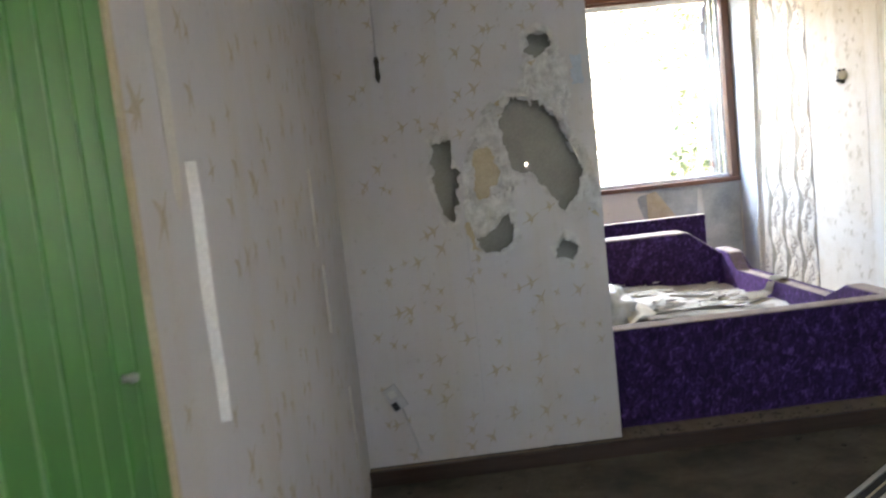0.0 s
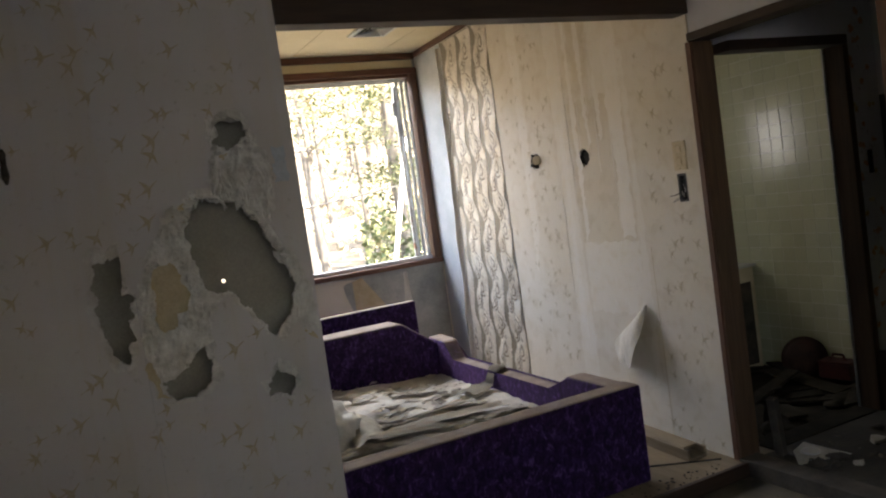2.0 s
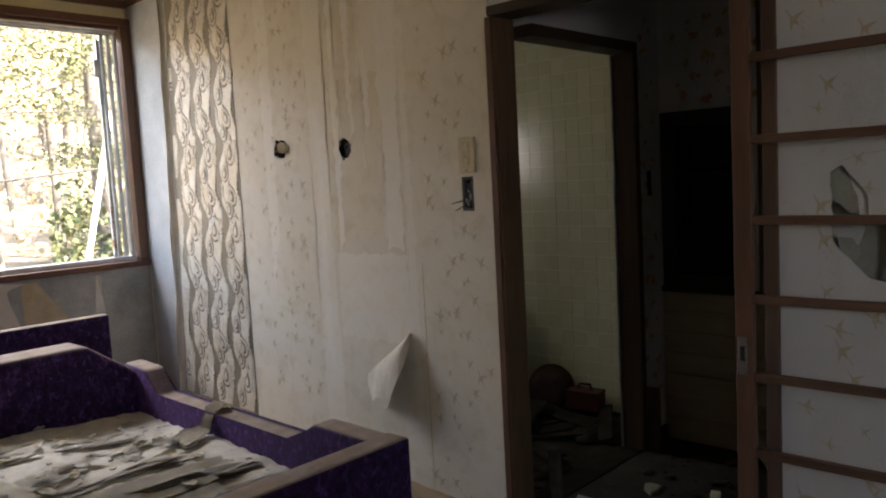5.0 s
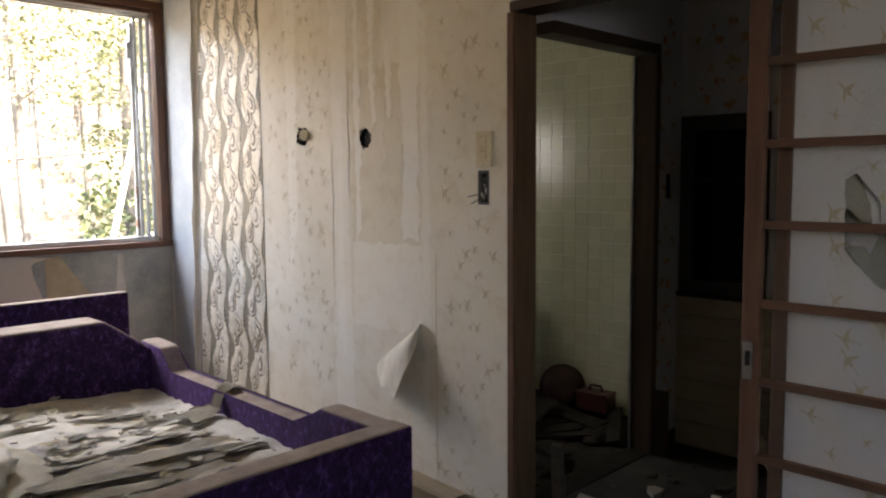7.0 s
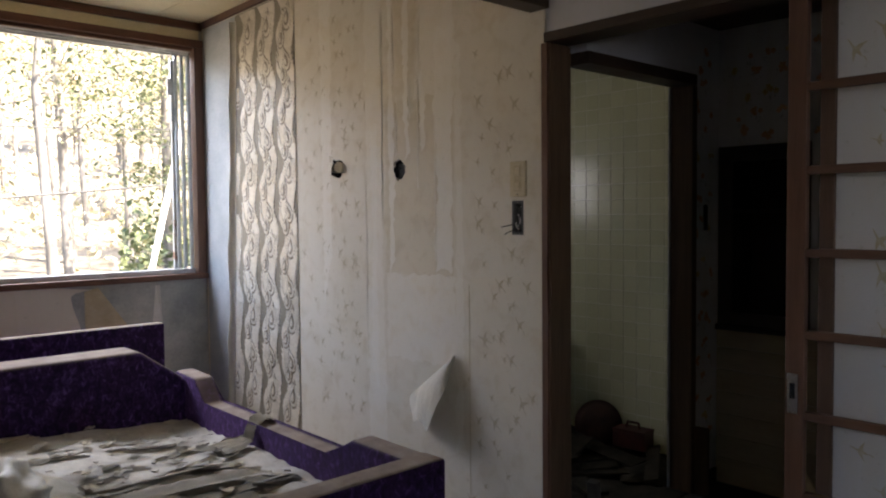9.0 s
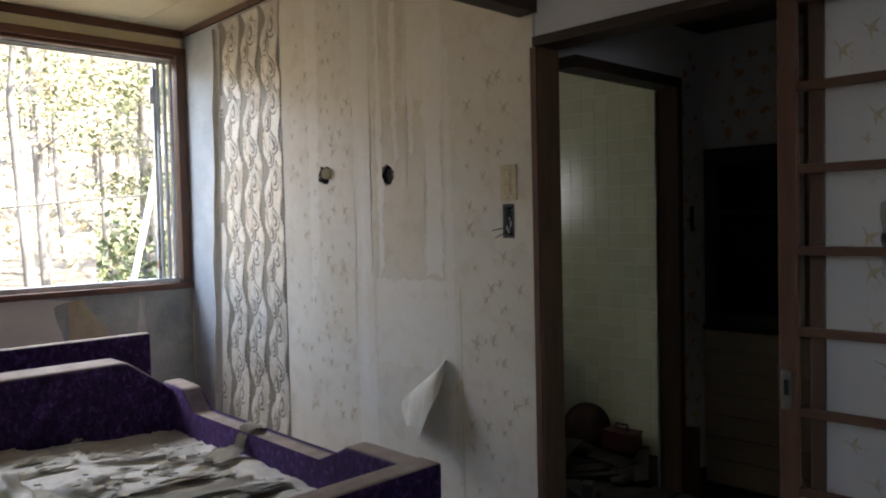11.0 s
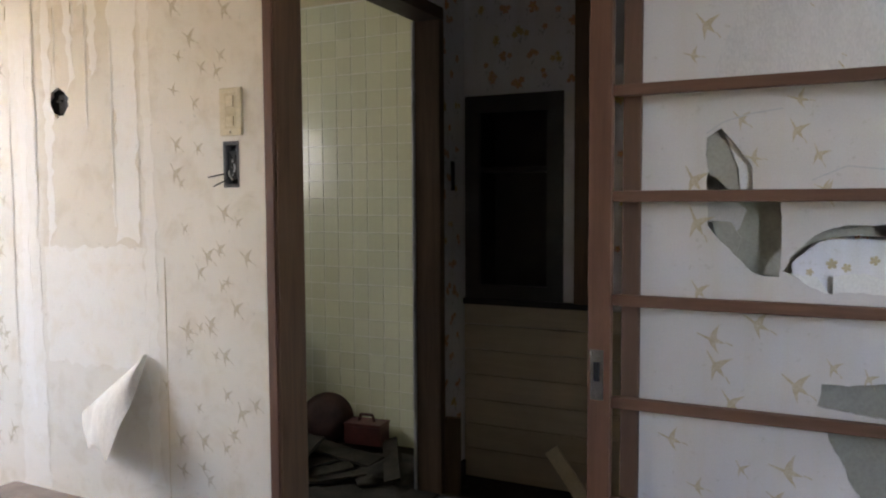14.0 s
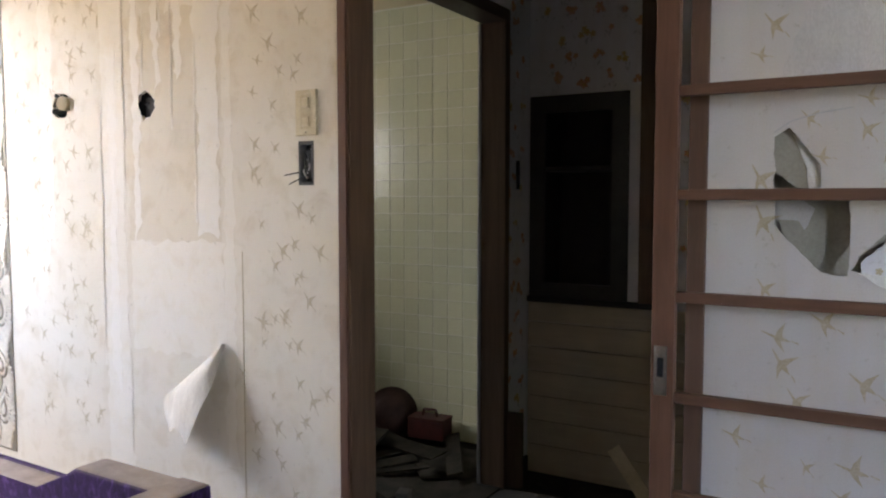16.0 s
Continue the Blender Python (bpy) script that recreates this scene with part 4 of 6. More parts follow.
# lifted, torn ridges of paper beside the runs
rnd = random.Random(58)
for u, z0, z1 in ((1.0, 1.72, 2.02), (0.895, 1.9, 2.05), (0.83, 1.55, 2.12), (1.125, 1.3, 2.4), (0.70, 1.2, 1.9), (1.275, 0.6, 1.7), (0.815, 2.1, 2.6), (1.03, 2.1, 2.6)):
    bm = bmesh.new()
    prev = None
    n = int((z1 - z0) / 0.03)
    for i in range(n + 1):
        z = z0 + (z1 - z0) * i / n
        a = u + 0.008 * noise.noise(Vector((z * 6, u * 9, 1)))
        h = (0.001 + 0.0035 * abs(noise.noise(Vector((z * 9, u * 7, 5))))) * min(1.0, 4 * min(i, n - i) / n + 0.1)
        ring = [bm.verts.new((a - 0.008, z, 0.002)), bm.verts.new((a, z, 0.0025 + h)), bm.verts.new((a + 0.0025, z, 0.002 + h)), bm.verts.new((a + 0.0015, z, 0.002))]
        if prev:
            for q in range(3):
                bm.faces.new((prev[q], prev[q + 1], ring[q + 1], ring[q]))
        prev = ring
    part("paper_ridge", bm, "paper_pale", patches)
for u, z, ln in ((1.0, 1.9, 0.09), (0.9, 1.96, 0.05), (1.275, 1.98, 0.05), (0.83, 1.88, 0.12)):
    part("tear", boxed((u - 0.002, z, 0.0022), (u + 0.003, z + ln, 0.0036), 0.001, 1), "kraft", patches, "brown tear in the paper")
part("seam", boxed((0.462, 0.0, 0.0002), (0.4645, 1.1, 0.0016)), "kraft", patches, "brown open seam")

# the loose flap
bm = bmesh.new()
APEX, CREASE = Vector((0.553, 0.762, 0.008)), Vector((0.902, 0.514, 0.008))
LOWER = [Vector(p) for p in ((0.551, 0.757, 0.012), (0.558, 0.60, 0.085), (0.60, 0.475, 0.112), (0.667, 0.387, 0.1), (0.725, 0.418, 0.088), (0.764, 0.436, 0.07), (0.79, 0.408, 0.062), (0.842, 0.395, 0.045))]
n = 14
g = [[None] * (n + 1) for _ in range(n + 1)]
for i in range(n + 1):
    for j in range(n + 1):
        s, t = i / n, j / n
        k = min(int(s * 7), 6)
        p = APEX.lerp(CREASE, s).lerp(LOWER[k].lerp(LOWER[k + 1], s * 7 - k), t)
        p.z += 0.035 * math.sin(math.pi * t ** 0.6) * math.sin(math.pi * min(s + 0.12, 1)) + 0.009 * math.sin(s * 13 + t * 4) * t + 0.004 * math.sin(s * 31 + t * 7) * t
        g[i][j] = bm.verts.new(p)
for i in range(n):
    for j in range(n):
        bm.faces.new((g[i][j], g[i + 1][j], g[i + 1][j + 1], g[i][j + 1]))
M["flap"] = speckled("aged paper back", (0.5, 0.455, 0.38), (0.62, 0.575, 0.49), 14, 160, 0.8, bump=0.5, dist=0.004, stretch=(1, 0.3, 1))
solo("wallpaper_flap", bm, "flap", "cream wallpaper flap peeling off the wall", "wallpaper", smooth=True, m=FACE_RIGHT)

# switch, socket box and pulled-out sockets
sw = thing("light_switch", "yellowed ivory double switch plate on the wall", "light switch", m=FACE_RIGHT)
part("plate", boxed((0.1, 1.495, 0.0), (0.19, 1.645, 0.012), 0.004), "plate", sw)
part("surround", boxed((0.121, 1.517, 0.0121), (0.166, 1.628, 0.0128), 0.0003, 1), "kraft", sw, "grimy edge round the rockers")
part("rocker", boxed((0.128, 1.585, 0.0129), (0.158, 1.62, 0.017), 0.002), "plate", sw)
part("rocker", boxed((0.128, 1.525, 0.0129), (0.158, 1.555, 0.017), 0.002), "plate", sw)
part("screw", boxed((0.141, 1.503, 0.0121), (0.147, 1.508, 0.0135)), "chrome", sw)
sb = thing("open_socket_box", "open black socket box with loose cut wires", "socket box", m=FACE_RIGHT)
part("box_back", boxed((0.123, 1.334, -0.045), (0.185, 1.477, -0.04)), "cavity_shade", sb)
bm = sheet("box_rim", [rect(0.1215, 1.3325, 0.1865, 1.4785), torn_line(rect(0.13, 1.343, 0.178, 1.468), 0.006, 0.004, 12)], 0.03)
bmesh.ops.translate(bm, verts=bm.verts[:], vec=(0, 0, 0.0022))
part("box_rim", bm, "asphalt", sb, "dull grey metal box rim")
for q in range(5):
    bm = bmesh.new()
    prev = None
    for i in range(9):
        t = i / 8
        c = Vector((0.154 + 0.014 * math.sin(t * 7 + q * 2), 1.355 + 0.1 * t, -0.022 + 0.022 * math.sin(t * 3.1 + q * 0.4)))
        ring = [bm.verts.new(c + Vector((0.003 * math.cos(k * math.tau / 6), 0, 0.003 * math.sin(k * math.tau / 6)))) for k in range(6)]
        if prev:
            for k in range(6):
                bm.faces.new((prev[k], prev[(k + 1) % 6], ring[(k + 1) % 6], ring[k]))
        prev = ring
    part("wire", bm, ("cable", "stem", "cable", "rust", "cable")[q], sb, smooth=True)
part("switch_body", boxed((0.135, 1.36, -0.038), (0.173, 1.45, -0.008), 0.004), "cable", sb)
for a, b in (((0.17, 1.38, -0.01), (0.225, 1.365, 0.03)), ((0.15, 1.37, -0.01), (0.2, 1.335, 0.035)), ((0.16, 1.42, -0.01), (0.15, 1.44, 0.012))):
    bm = bmesh.new()
    tube(bm, a, b, 0.0025, 0.002, 6)
    part("wire", bm, "cable", sb)
oa = thing("broken_socket", "broken round socket hole with grey fitting", "socket", m=FACE_RIGHT)
bm = bmesh.new()
tube(bm, (1.52, 1.69, -0.03), (1.505, 1.69, 0.024), 0.03, 0.03, 14)
part("fitting", bm, "kraft", oa)
bm = bmesh.new()
tube(bm, (1.545, 1.66, -0.02), (1.58, 1.66, 0.02), 0.012, 0.01, 8)
part("cable_stub", bm, "cable", oa)
bm = bmesh.new()
tube(bm, (1.56, 1.71, -0.02), (1.572, 1.73, 0.012), 0.009, 0.007, 8)
part("broken_lug", bm, "cable", oa)
ob_ = thing("socket_hole", "round hole where a socket was pulled out", "socket", m=FACE_RIGHT)
part("back_plate", boxed((0.93, 1.61, -0.045), (1.02, 1.69, -0.04)), "cable", ob_)
part("cover_disc", boxed((0.935, 1.612, -0.03), (1.012, 1.684, -0.022), 0.004), "asphalt", ob_, "slate grey blank plate")
part("lug", boxed((0.985, 1.655, -0.0215), (1.012, 1.664, -0.012), 0.002), "cable", ob_)

# ---- torn paper on the partition ----
torn = thing("torn_wallpaper", "torn layers of paper round the wall holes", "wallpaper", kind="structure")


def layer(name, pts, w, material, label, seed, gaps=()):
    bm = sheet(name, [torn_line(pts, 0.012, 0.02, seed)] + [torn_line(g, 0.007, 0.02, s) for g, s in gaps], 0.0012)
    bmesh.ops.translate(bm, verts=bm.verts[:], vec=(0, 0, w))
    part(name, on_face(bm, FACE_HOLE), material, torn, label)


layer("white_layer", [(0.3, 1.57), (0.225, 1.59), (0.16, 1.48), (0.105, 1.34), (0.115, 1.14), (0.2, 1.07), (0.29, 1.15), (0.36, 1.27), (0.31, 1.34), (0.285, 1.45)], 0.0022, "torn", "white torn backing", 61)
layer("brown_layer", [(0.175, 1.43), (0.215, 1.45), (0.255, 1.42), (0.25, 1.37), (0.285, 1.31), (0.262, 1.255), (0.23, 1.25), (0.222, 1.205), (0.165, 1.19), (0.15, 1.24), (0.168, 1.3), (0.155, 1.36)], 0.0036, "kraft", "brown paper layer", 62)
layer("brown_layer", [(0.25, 1.6), (0.34, 1.66), (0.36, 1.655), (0.3, 1.56)], 0.0036, "kraft", "", 63)
layer("brown_layer", [(0.095, 1.1), (0.15, 1.08), (0.13, 1.02), (0.165, 0.97), (0.12, 0.97)], 0.0036, "kraft", "", 64)
layer("white_layer", [(0.40, 1.67), (0.425, 1.79), (0.45, 1.775), (0.5, 1.765), (0.585, 1.80), (0.61, 1.76), (0.62, 1.62), (0.58, 1.54), (0.5, 1.63)], 0.0022, "torn", "", 65)
layer("white_layer", [(0.6, 1.42), (0.66, 1.42), (0.72, 1.25), (0.725, 1.12), (0.66, 1.15), (0.665, 1.3)], 0.0022, "torn", "", 66)
layer("white_layer", [(0.12, 1.12), (0.19, 1.09), (0.25, 1.15), (0.3, 1.14), (0.22, 1.055), (0.15, 1.02)], 0.003, "torn", "", 67)


def crumple(poly, gaps, seed, high=0.012, step=0.006):
    """Wrinkled paper still clinging to the board inside a torn outline, open at the gaps."""
    bm = bmesh.new()
    verts = {}
    u0, u1 = min(p[0] for p in poly), max(p[0] for p in poly)
    v0, v1 = min(p[1] for p in poly), max(p[1] for p in poly)
    for i in range(int((u1 - u0) / step) + 1):
        for j in range(int((v1 - v0) / step) + 1):
            c = (u0 + (i + 0.5) * step, v0 + (j + 0.5) * step)
            if not inside(c, poly) or any(inside(c, g) for g in gaps):
                continue
            ring = []
            for a, b in ((i, j), (i + 1, j), (i + 1, j + 1), (i, j + 1)):
                if (a, b) not in verts:
                    u, v = u0 + a * step, v0 + b * step
                    r = 1 - abs(noise.noise(Vector((u * 16, v * 9, seed)))) * 2.2
                    f = 1 - abs(noise.noise(Vector((u * 42, v * 26, seed + 3)))) * 2.0
                    verts[a, b] = bm.verts.new((u + 0.003 * f, v, 0.003 + high * max(0.0, 0.65 * r + 0.35 * f)))
                ring.append(verts[a, b])
            bm.faces.new(ring)
    return on_face(bm, FACE_HOLE)


BROWN = [(0.15, 1.42), (0.26, 1.44), (0.28, 1.3), (0.235, 1.21), (0.15, 1.19)]
for i, poly in enumerate(([(0.225, 1.585), (0.16, 1.48), (0.11, 1.34), (0.105, 1.12), (0.15, 0.99), (0.2, 1.04), (0.3, 1.14), (0.39, 1.28), (0.33, 1.33), (0.29, 1.45), (0.3, 1.56)],
                          [(0.41, 1.66), (0.42, 1.82), (0.45, 1.84), (0.49, 1.8), (0.57, 1.86), (0.62, 1.8), (0.645, 1.62), (0.6, 1.53), (0.56, 1.56), (0.5, 1.63)],
                          [(0.6, 1.46), (0.66, 1.42), (0.72, 1.25), (0.728, 1.1), (0.68, 1.08), (0.65, 1.15), (0.67, 1.3)])):
    part("crumpled_paper", crumple(torn_line(poly, 0.012, 0.02, 30 + i), HOLES + ([BROWN] if i == 0 else []), i * 4.0 + 1, (0.012, 0.018, 0.009)[i]), "torn", torn, "crumpled paper clinging to the board")
M["pale_blue"] = speckled("pale blue smudge", (0.5, 0.56, 0.62), (0.6, 0.65, 0.7), 20, 90, 0.8)
layer("blue_layer", [(0.655, 1.80), (0.69, 1.80), (0.695, 1.68), (0.65, 1.67)], 0.0014, "pale_blue", "pale blue scrap", 68)
for i, pts in enumerate(([(0.44, 1.80), (0.475, 1.79), (0.48, 1.70), (0.455, 1.66), (0.43, 1.69)], [(0.66, 1.2), (0.7, 1.17), (0.715, 1.07), (0.67, 1.1)])):
    layer("brown_layer", pts, 0.0046, "kraft", "", 69 + i)
layer("grey_layer", [(0.5, 1.81), (0.52, 1.80), (0.515, 1.70), (0.53, 1.64), (0.495, 1.66)], 0.005, "plaster", "grey board showing", 72)
for i, (hole, by) in enumerate(zip(HOLES, (1.13, 1.5, 1.3, 1.36, 1.5))):
    layer("torn_edge", grown(hole, by), 0.0016, "torn", "white torn paper edge", 80 + i, ((hole, i),))
rnd = random.Random(21)
for k in range(20):
    u = 0.425 + 0.0103 * k
    v = 1.79 - rnd.uniform(0, 0.07)
    ln, wd = rnd.uniform(0.07, 0.17), rnd.uniform(0.006, 0.016)
    bm = bmesh.new()
    prev = None
    for i in range(7):
        t = i / 6
        du = 0.012 * math.sin(t * 5 + k)
        ww = 0.004 + 0.016 * math.sin(t * 2.6) * rnd.uniform(0.7, 1.1)
        ring = [bm.verts.new((u + du - wd * (1 - t * 0.7), v - ln * t, ww)), bm.verts.new((u + du, v - ln * t, ww + 0.006)), bm.verts.new((u + du + wd * (1 - t * 0.7), v - ln * t, ww - 0.002))]
        if prev:
            bm.faces.new((prev[0], prev[1], ring[1], ring[0]))
            bm.faces.new((prev[1], prev[2], ring[2], ring[1]))
        prev = ring
    part("shred", on_face(bm, FACE_HOLE), "torn", torn, smooth=True)
LIP = [(0.235, 1.585), (0.29, 1.575), (0.345, 1.655), (0.42, 1.64), (0.495, 1.625), (0.54, 1.57), (0.58, 1.51), (0.625, 1.42), (0.66, 1.33)]
for k in range(40):
    f = (k + rnd.uniform(0, 0.95)) / 40 * (len(LIP) - 1)
    i = int(f)
    c = Vector(LIP[i]).lerp(Vector(LIP[i + 1]), f - i)
    ln, wd = 0.006 + 0.045 * rnd.random() ** 4, rnd.uniform(0.006, 0.02)
    lean, curl = rnd.uniform(-0.5, 0.3), rnd.uniform(0.006, 0.02)
    bm = bmesh.new()
    prev = None
    for j in range(5):
        t = j / 4
        a, b, w = c.x + lean * ln * t, c.y + 0.012 - (ln + 0.012) * t, 0.003 + curl * math.sin(t * 2.6)
        h = wd * (1 - 0.8 * t * t)
        ring = [bm.verts.new((a - h, b, w)), bm.verts.new((a + h * 0.3, b - 0.003, w + 0.004)), bm.verts.new((a + h, b, w - 0.001))]
        if prev:
            bm.faces.new((prev[0], prev[1], ring[1], ring[0]))
            bm.faces.new((prev[1], prev[2], ring[2], ring[1]))
        prev = ring
    part("shred", on_face(bm, FACE_HOLE), "torn", torn, smooth=True)
for i, (edge, out) in enumerate((([(0.435, 1.875), (0.455, 1.905), (0.5, 1.925), (0.546, 1.91), (0.575, 1.87)], 0.028), ([(-0.03, 1.46), (-0.016, 1.474), (0.02, 1.47), (0.03, 1.49), (0.066, 1.488)], 0.024),
                                ([(0.235, 1.585), (0.26, 1.6), (0.285, 1.575), (0.31, 1.57), (0.335, 1.61), (0.35, 1.648), (0.4, 1.645), (0.45, 1.63), (0.492, 1.618)], 0.026), ([(0.545, 1.57), (0.575, 1.513), (0.615, 1.43), (0.645, 1.36), (0.66, 1.325)], 0.02),
                                ([(0.52, 0.955), (0.545, 0.985), (0.585, 0.965), (0.615, 0.93)], 0.014), ([(0.19, 1.05), (0.22, 1.055), (0.26, 1.1), (0.3, 1.13)], 0.016))):
    bm = bmesh.new()
    prev = None
    for (a, b), (c, d) in zip(edge, edge[1:]):
        m_ = max(2, int(math.hypot(c - a, d - b) / 0.008))
        for q in range(m_):
            t = q / m_
            u, v = a + (c - a) * t, b + (d - b) * t
            j = noise.noise_vector(Vector((u * 70, v * 70, i)))
            w = out * (0.75 + 0.5 * noise.noise(Vector((u * 30, v * 30, i + 5))))
            ring = [bm.verts.new((u + 0.01, v + 0.035, 0.0024)), bm.verts.new((u + 0.004, v + 0.015, w * 0.55)), bm.verts.new((u + j.x * 0.004, v - 0.002 + j.y * 0.008, w)), bm.verts.new((u, v + 0.003 + j.y * 0.006, w - 0.003)), bm.verts.new((u + 0.004, v + 0.016, -0.006))]
            if prev:
                for k in range(4):
                    bm.faces.new((prev[k], prev[k + 1], ring[k + 1], ring[k]))
            prev = ring
    part("curled_lip", on_face(bm, FACE_HOLE), "torn", torn, "curled lip of torn wallpaper")
part("seam", on_face(boxed((0.098, 0.25, 0.0004), (0.1, 1.35, 0.0018)), FACE_HOLE), "stem", torn, "open paper seam")

# pull cord and outlet
cord = thing("pull_cord", "dangling grey pull cord with a small toggle", "pull cord")
bm = bmesh.new()
tube(bm, (-0.21, 3.444, 2.80), (-0.225, 3.443, 1.88), 0.003, 0.003, 6)
part("cord", bm, "stem", cord)
bm = bmesh.new()
for i, (z0, z1, r0, r1) in enumerate(((1.88, 1.86, 0.006, 0.013), (1.86, 1.83, 0.013, 0.008), (1.83, 1.79, 0.009, 0.013), (1.79, 1.765, 0.013, 0.004))):
    tube(bm, (-0.225, 3.437, z0), (-0.224, 3.437, z1), r0, r1, 10)
part("toggle", bm, "debris", cord, smooth=True)
outlet = thing("wall_outlet", "loose tilted wall outlet hanging by its cable", "outlet", m=pose(-0.315, 3.44, 0.325, 90, 0, 0) @ pose(0, 0, 0, 0, 0, 28))
part("plate", boxed((-0.035, -0.06, 0.0), (0.035, 0.06, 0.012), 0.004), "stem", outlet, "grey outlet plate")
part("socket_face", boxed((-0.018, 0.005, 0.0122), (0.018, 0.04, 0.016), 0.002), "white", outlet)
part("plug", boxed((-0.03, -0.05, 0.0122), (-0.005, -0.015, 0.03), 0.003), "cable", outlet)
bm = bmesh.new()
tube(bm, (0.0, -0.06, 0.004), (-0.05, -0.3, 0.004), 0.003, 0.003, 6)
part("cable", bm, "stem", outlet)

# ---- left wall: green panelling ----
panel = thing("green_plank_panelling", "green vertical plank panelling with pale grooves", "panelling", kind="structure")
M["groove"] = speckled("pale green groove", (0.3, 0.55, 0.26), (0.4, 0.62, 0.35), 9, 150, 0.7)
part("backing", boxed((-0.4845, -0.8, LOW), (-0.4598, 0.747, TOP)), "groove", panel, "pale green backing in the grooves")
board = None
for k in range(28):
    y1 = 0.745 - k * 0.0515
    if board is None:
        board = part("plank", boxed((-0.4595, y1 - 0.0445, LOW), (-0.4575, y1, TOP), 0.0008, 1), "green", panel)
    else:
        o = board.copy()
        scene.collection.objects.link(o)
        o.parent = panel
        o.location.y = -k * 0.0515
part("edge_trim", boxed((-0.4745, 0.7475, LOW), (-0.452, 0.761, TOP), 0.003), "kraft", panel, "thin tan edge trim")
bm = bmesh.new()
tube(bm, (-0.459, 0.66, 1.19), (-0.449, 0.66, 1.19), 0.004, 0.004, 10)
tube(bm, (-0.449, 0.66, 1.19), (-0.443, 0.66, 1.19), 0.0055, 0.004, 12)
part("knob", bm, "alu", panel, "small grey metal knob")
part("keyhole_plate", boxed((-0.4588, 0.653, 1.10), (-0.456, 0.667, 1.15), 0.001), "green", panel)

# torn seam on the left wall
seam = thing("peeling_seam", "white torn strip where wallpaper peels", "wallpaper")
bm = bmesh.new()
prev = None
for i in range(15):
    t = i / 14
    z = 1.40 - 0.37 * t
    y = 1.02 + 0.004 * math.sin(t * 9)
    wd = 0.003 + 0.003 * math.sin(t * math.pi)
    ring = [bm.verts.new((-0.4695, y - wd, z)), bm.verts.new((-0.46, y + wd * 0.1, z)), bm.verts.new((-0.455, y + wd * 0.7, z))]
    if prev:
        bm.faces.new((prev[0], prev[1], ring[1], ring[0]))
        bm.faces.new((prev[1], prev[2], ring[2], ring[1]))
    prev = ring
M["bright"] = speckled("clean white paper", (0.8, 0.79, 0.77), (0.86, 0.85, 0.83), 9, 150, 0.7)
part("torn_strip", bm, "bright", seam, smooth=True)
bm = sheet("bare", [ragged([(0.945, 1.4), (0.99, 1.41), (0.995, 2.0), (0.975, 2.7), (0.905, 2.7), (0.93, 2.0)], 5, 0.005, 71)], 0.001)
bmesh.ops.translate(bm, verts=bm.verts[:], vec=(0, 0, 0.0014))
part("bare_strip", on_face(bm, FACE_LEFT), "paper_back", seam)
for y, z0, z1 in ((2.42, 1.15, 1.4), (2.5, 0.85, 1.08), (2.9, 0.25, 0.55)):
    part("split", on_face(boxed((y - 0.004, z0, 0.0004), (y + 0.005, z1, 0.008), 0.002), FACE_LEFT), "paper_back", seam)

# ---- window wall leftovers ----
scraps = thing("window_wall_scraps", "torn paper scraps on the bare window wall", "wallpaper", kind="structure")
FACE_WIN = Matrix(((1, 0, 0, 0), (0, 0, -1, WY), (0, 1, 0, 0), (0, 0, 0, 1)))
bm = sheet("scrap", [ragged([(0.9, 0.3), (1.95, 0.35), (2.0, 0.62), (1.93, 0.9), (2.05, 0.95), (0.9, 0.95)], 5, 0.015, 81)], 0.0012)
bmesh.ops.translate(bm, verts=bm.verts[:], vec=(0, 0, 0.0026))
part("scrap", on_face(bm, FACE_WIN), "paper_warm", scraps)
bm = bmesh.new()
vs = [bm.verts.new(p) for p in ((2.02, 0.93, 0.004), (2.10, 0.955, 0.03), (2.30, 0.66, 0.05), (2.2, 0.62, 0.03), (2.02, 0.66, 0.006))]
bm.faces.new((vs[0], vs[1], vs[4]))
bm.faces.new((vs[1], vs[3], vs[4]))
bm.faces.new((vs[1], vs[2], vs[3]))
part("brown_flap", on_face(bm, FACE_WIN), "kraft", scraps, "brown hanging paper flap")
bm = bmesh.new()
vs = [bm.verts.new(p) for p in ((2.50, 0.94, 0.004), (2.525, 0.94, 0.02), (2.54, 0.68, 0.02), (2.475, 0.68, 0.004))]
bm.faces.new(vs)
part("pale_scrap", on_face(bm, FACE_WIN), "paper_back", scraps)

# ---- ceiling vent ----
vent = thing("ceiling_vent", "square white metal ceiling vent with crossed louvres", "vent", m=pose(2.175, 5.88, TOP - 0.002))
bm = sheet("rim", [rect(-0.15, -0.19, 0.15, 0.19), rect(-0.115, -0.155, 0.115, 0.155)], 0.014)
part("rim", bm, "white", vent)
# dark sheet painted in for the shade behind the louvres
part("backing", boxed((-0.115, -0.155, -0.001), (0.115, 0.155, 0.0015)), "cavity_shade", vent)
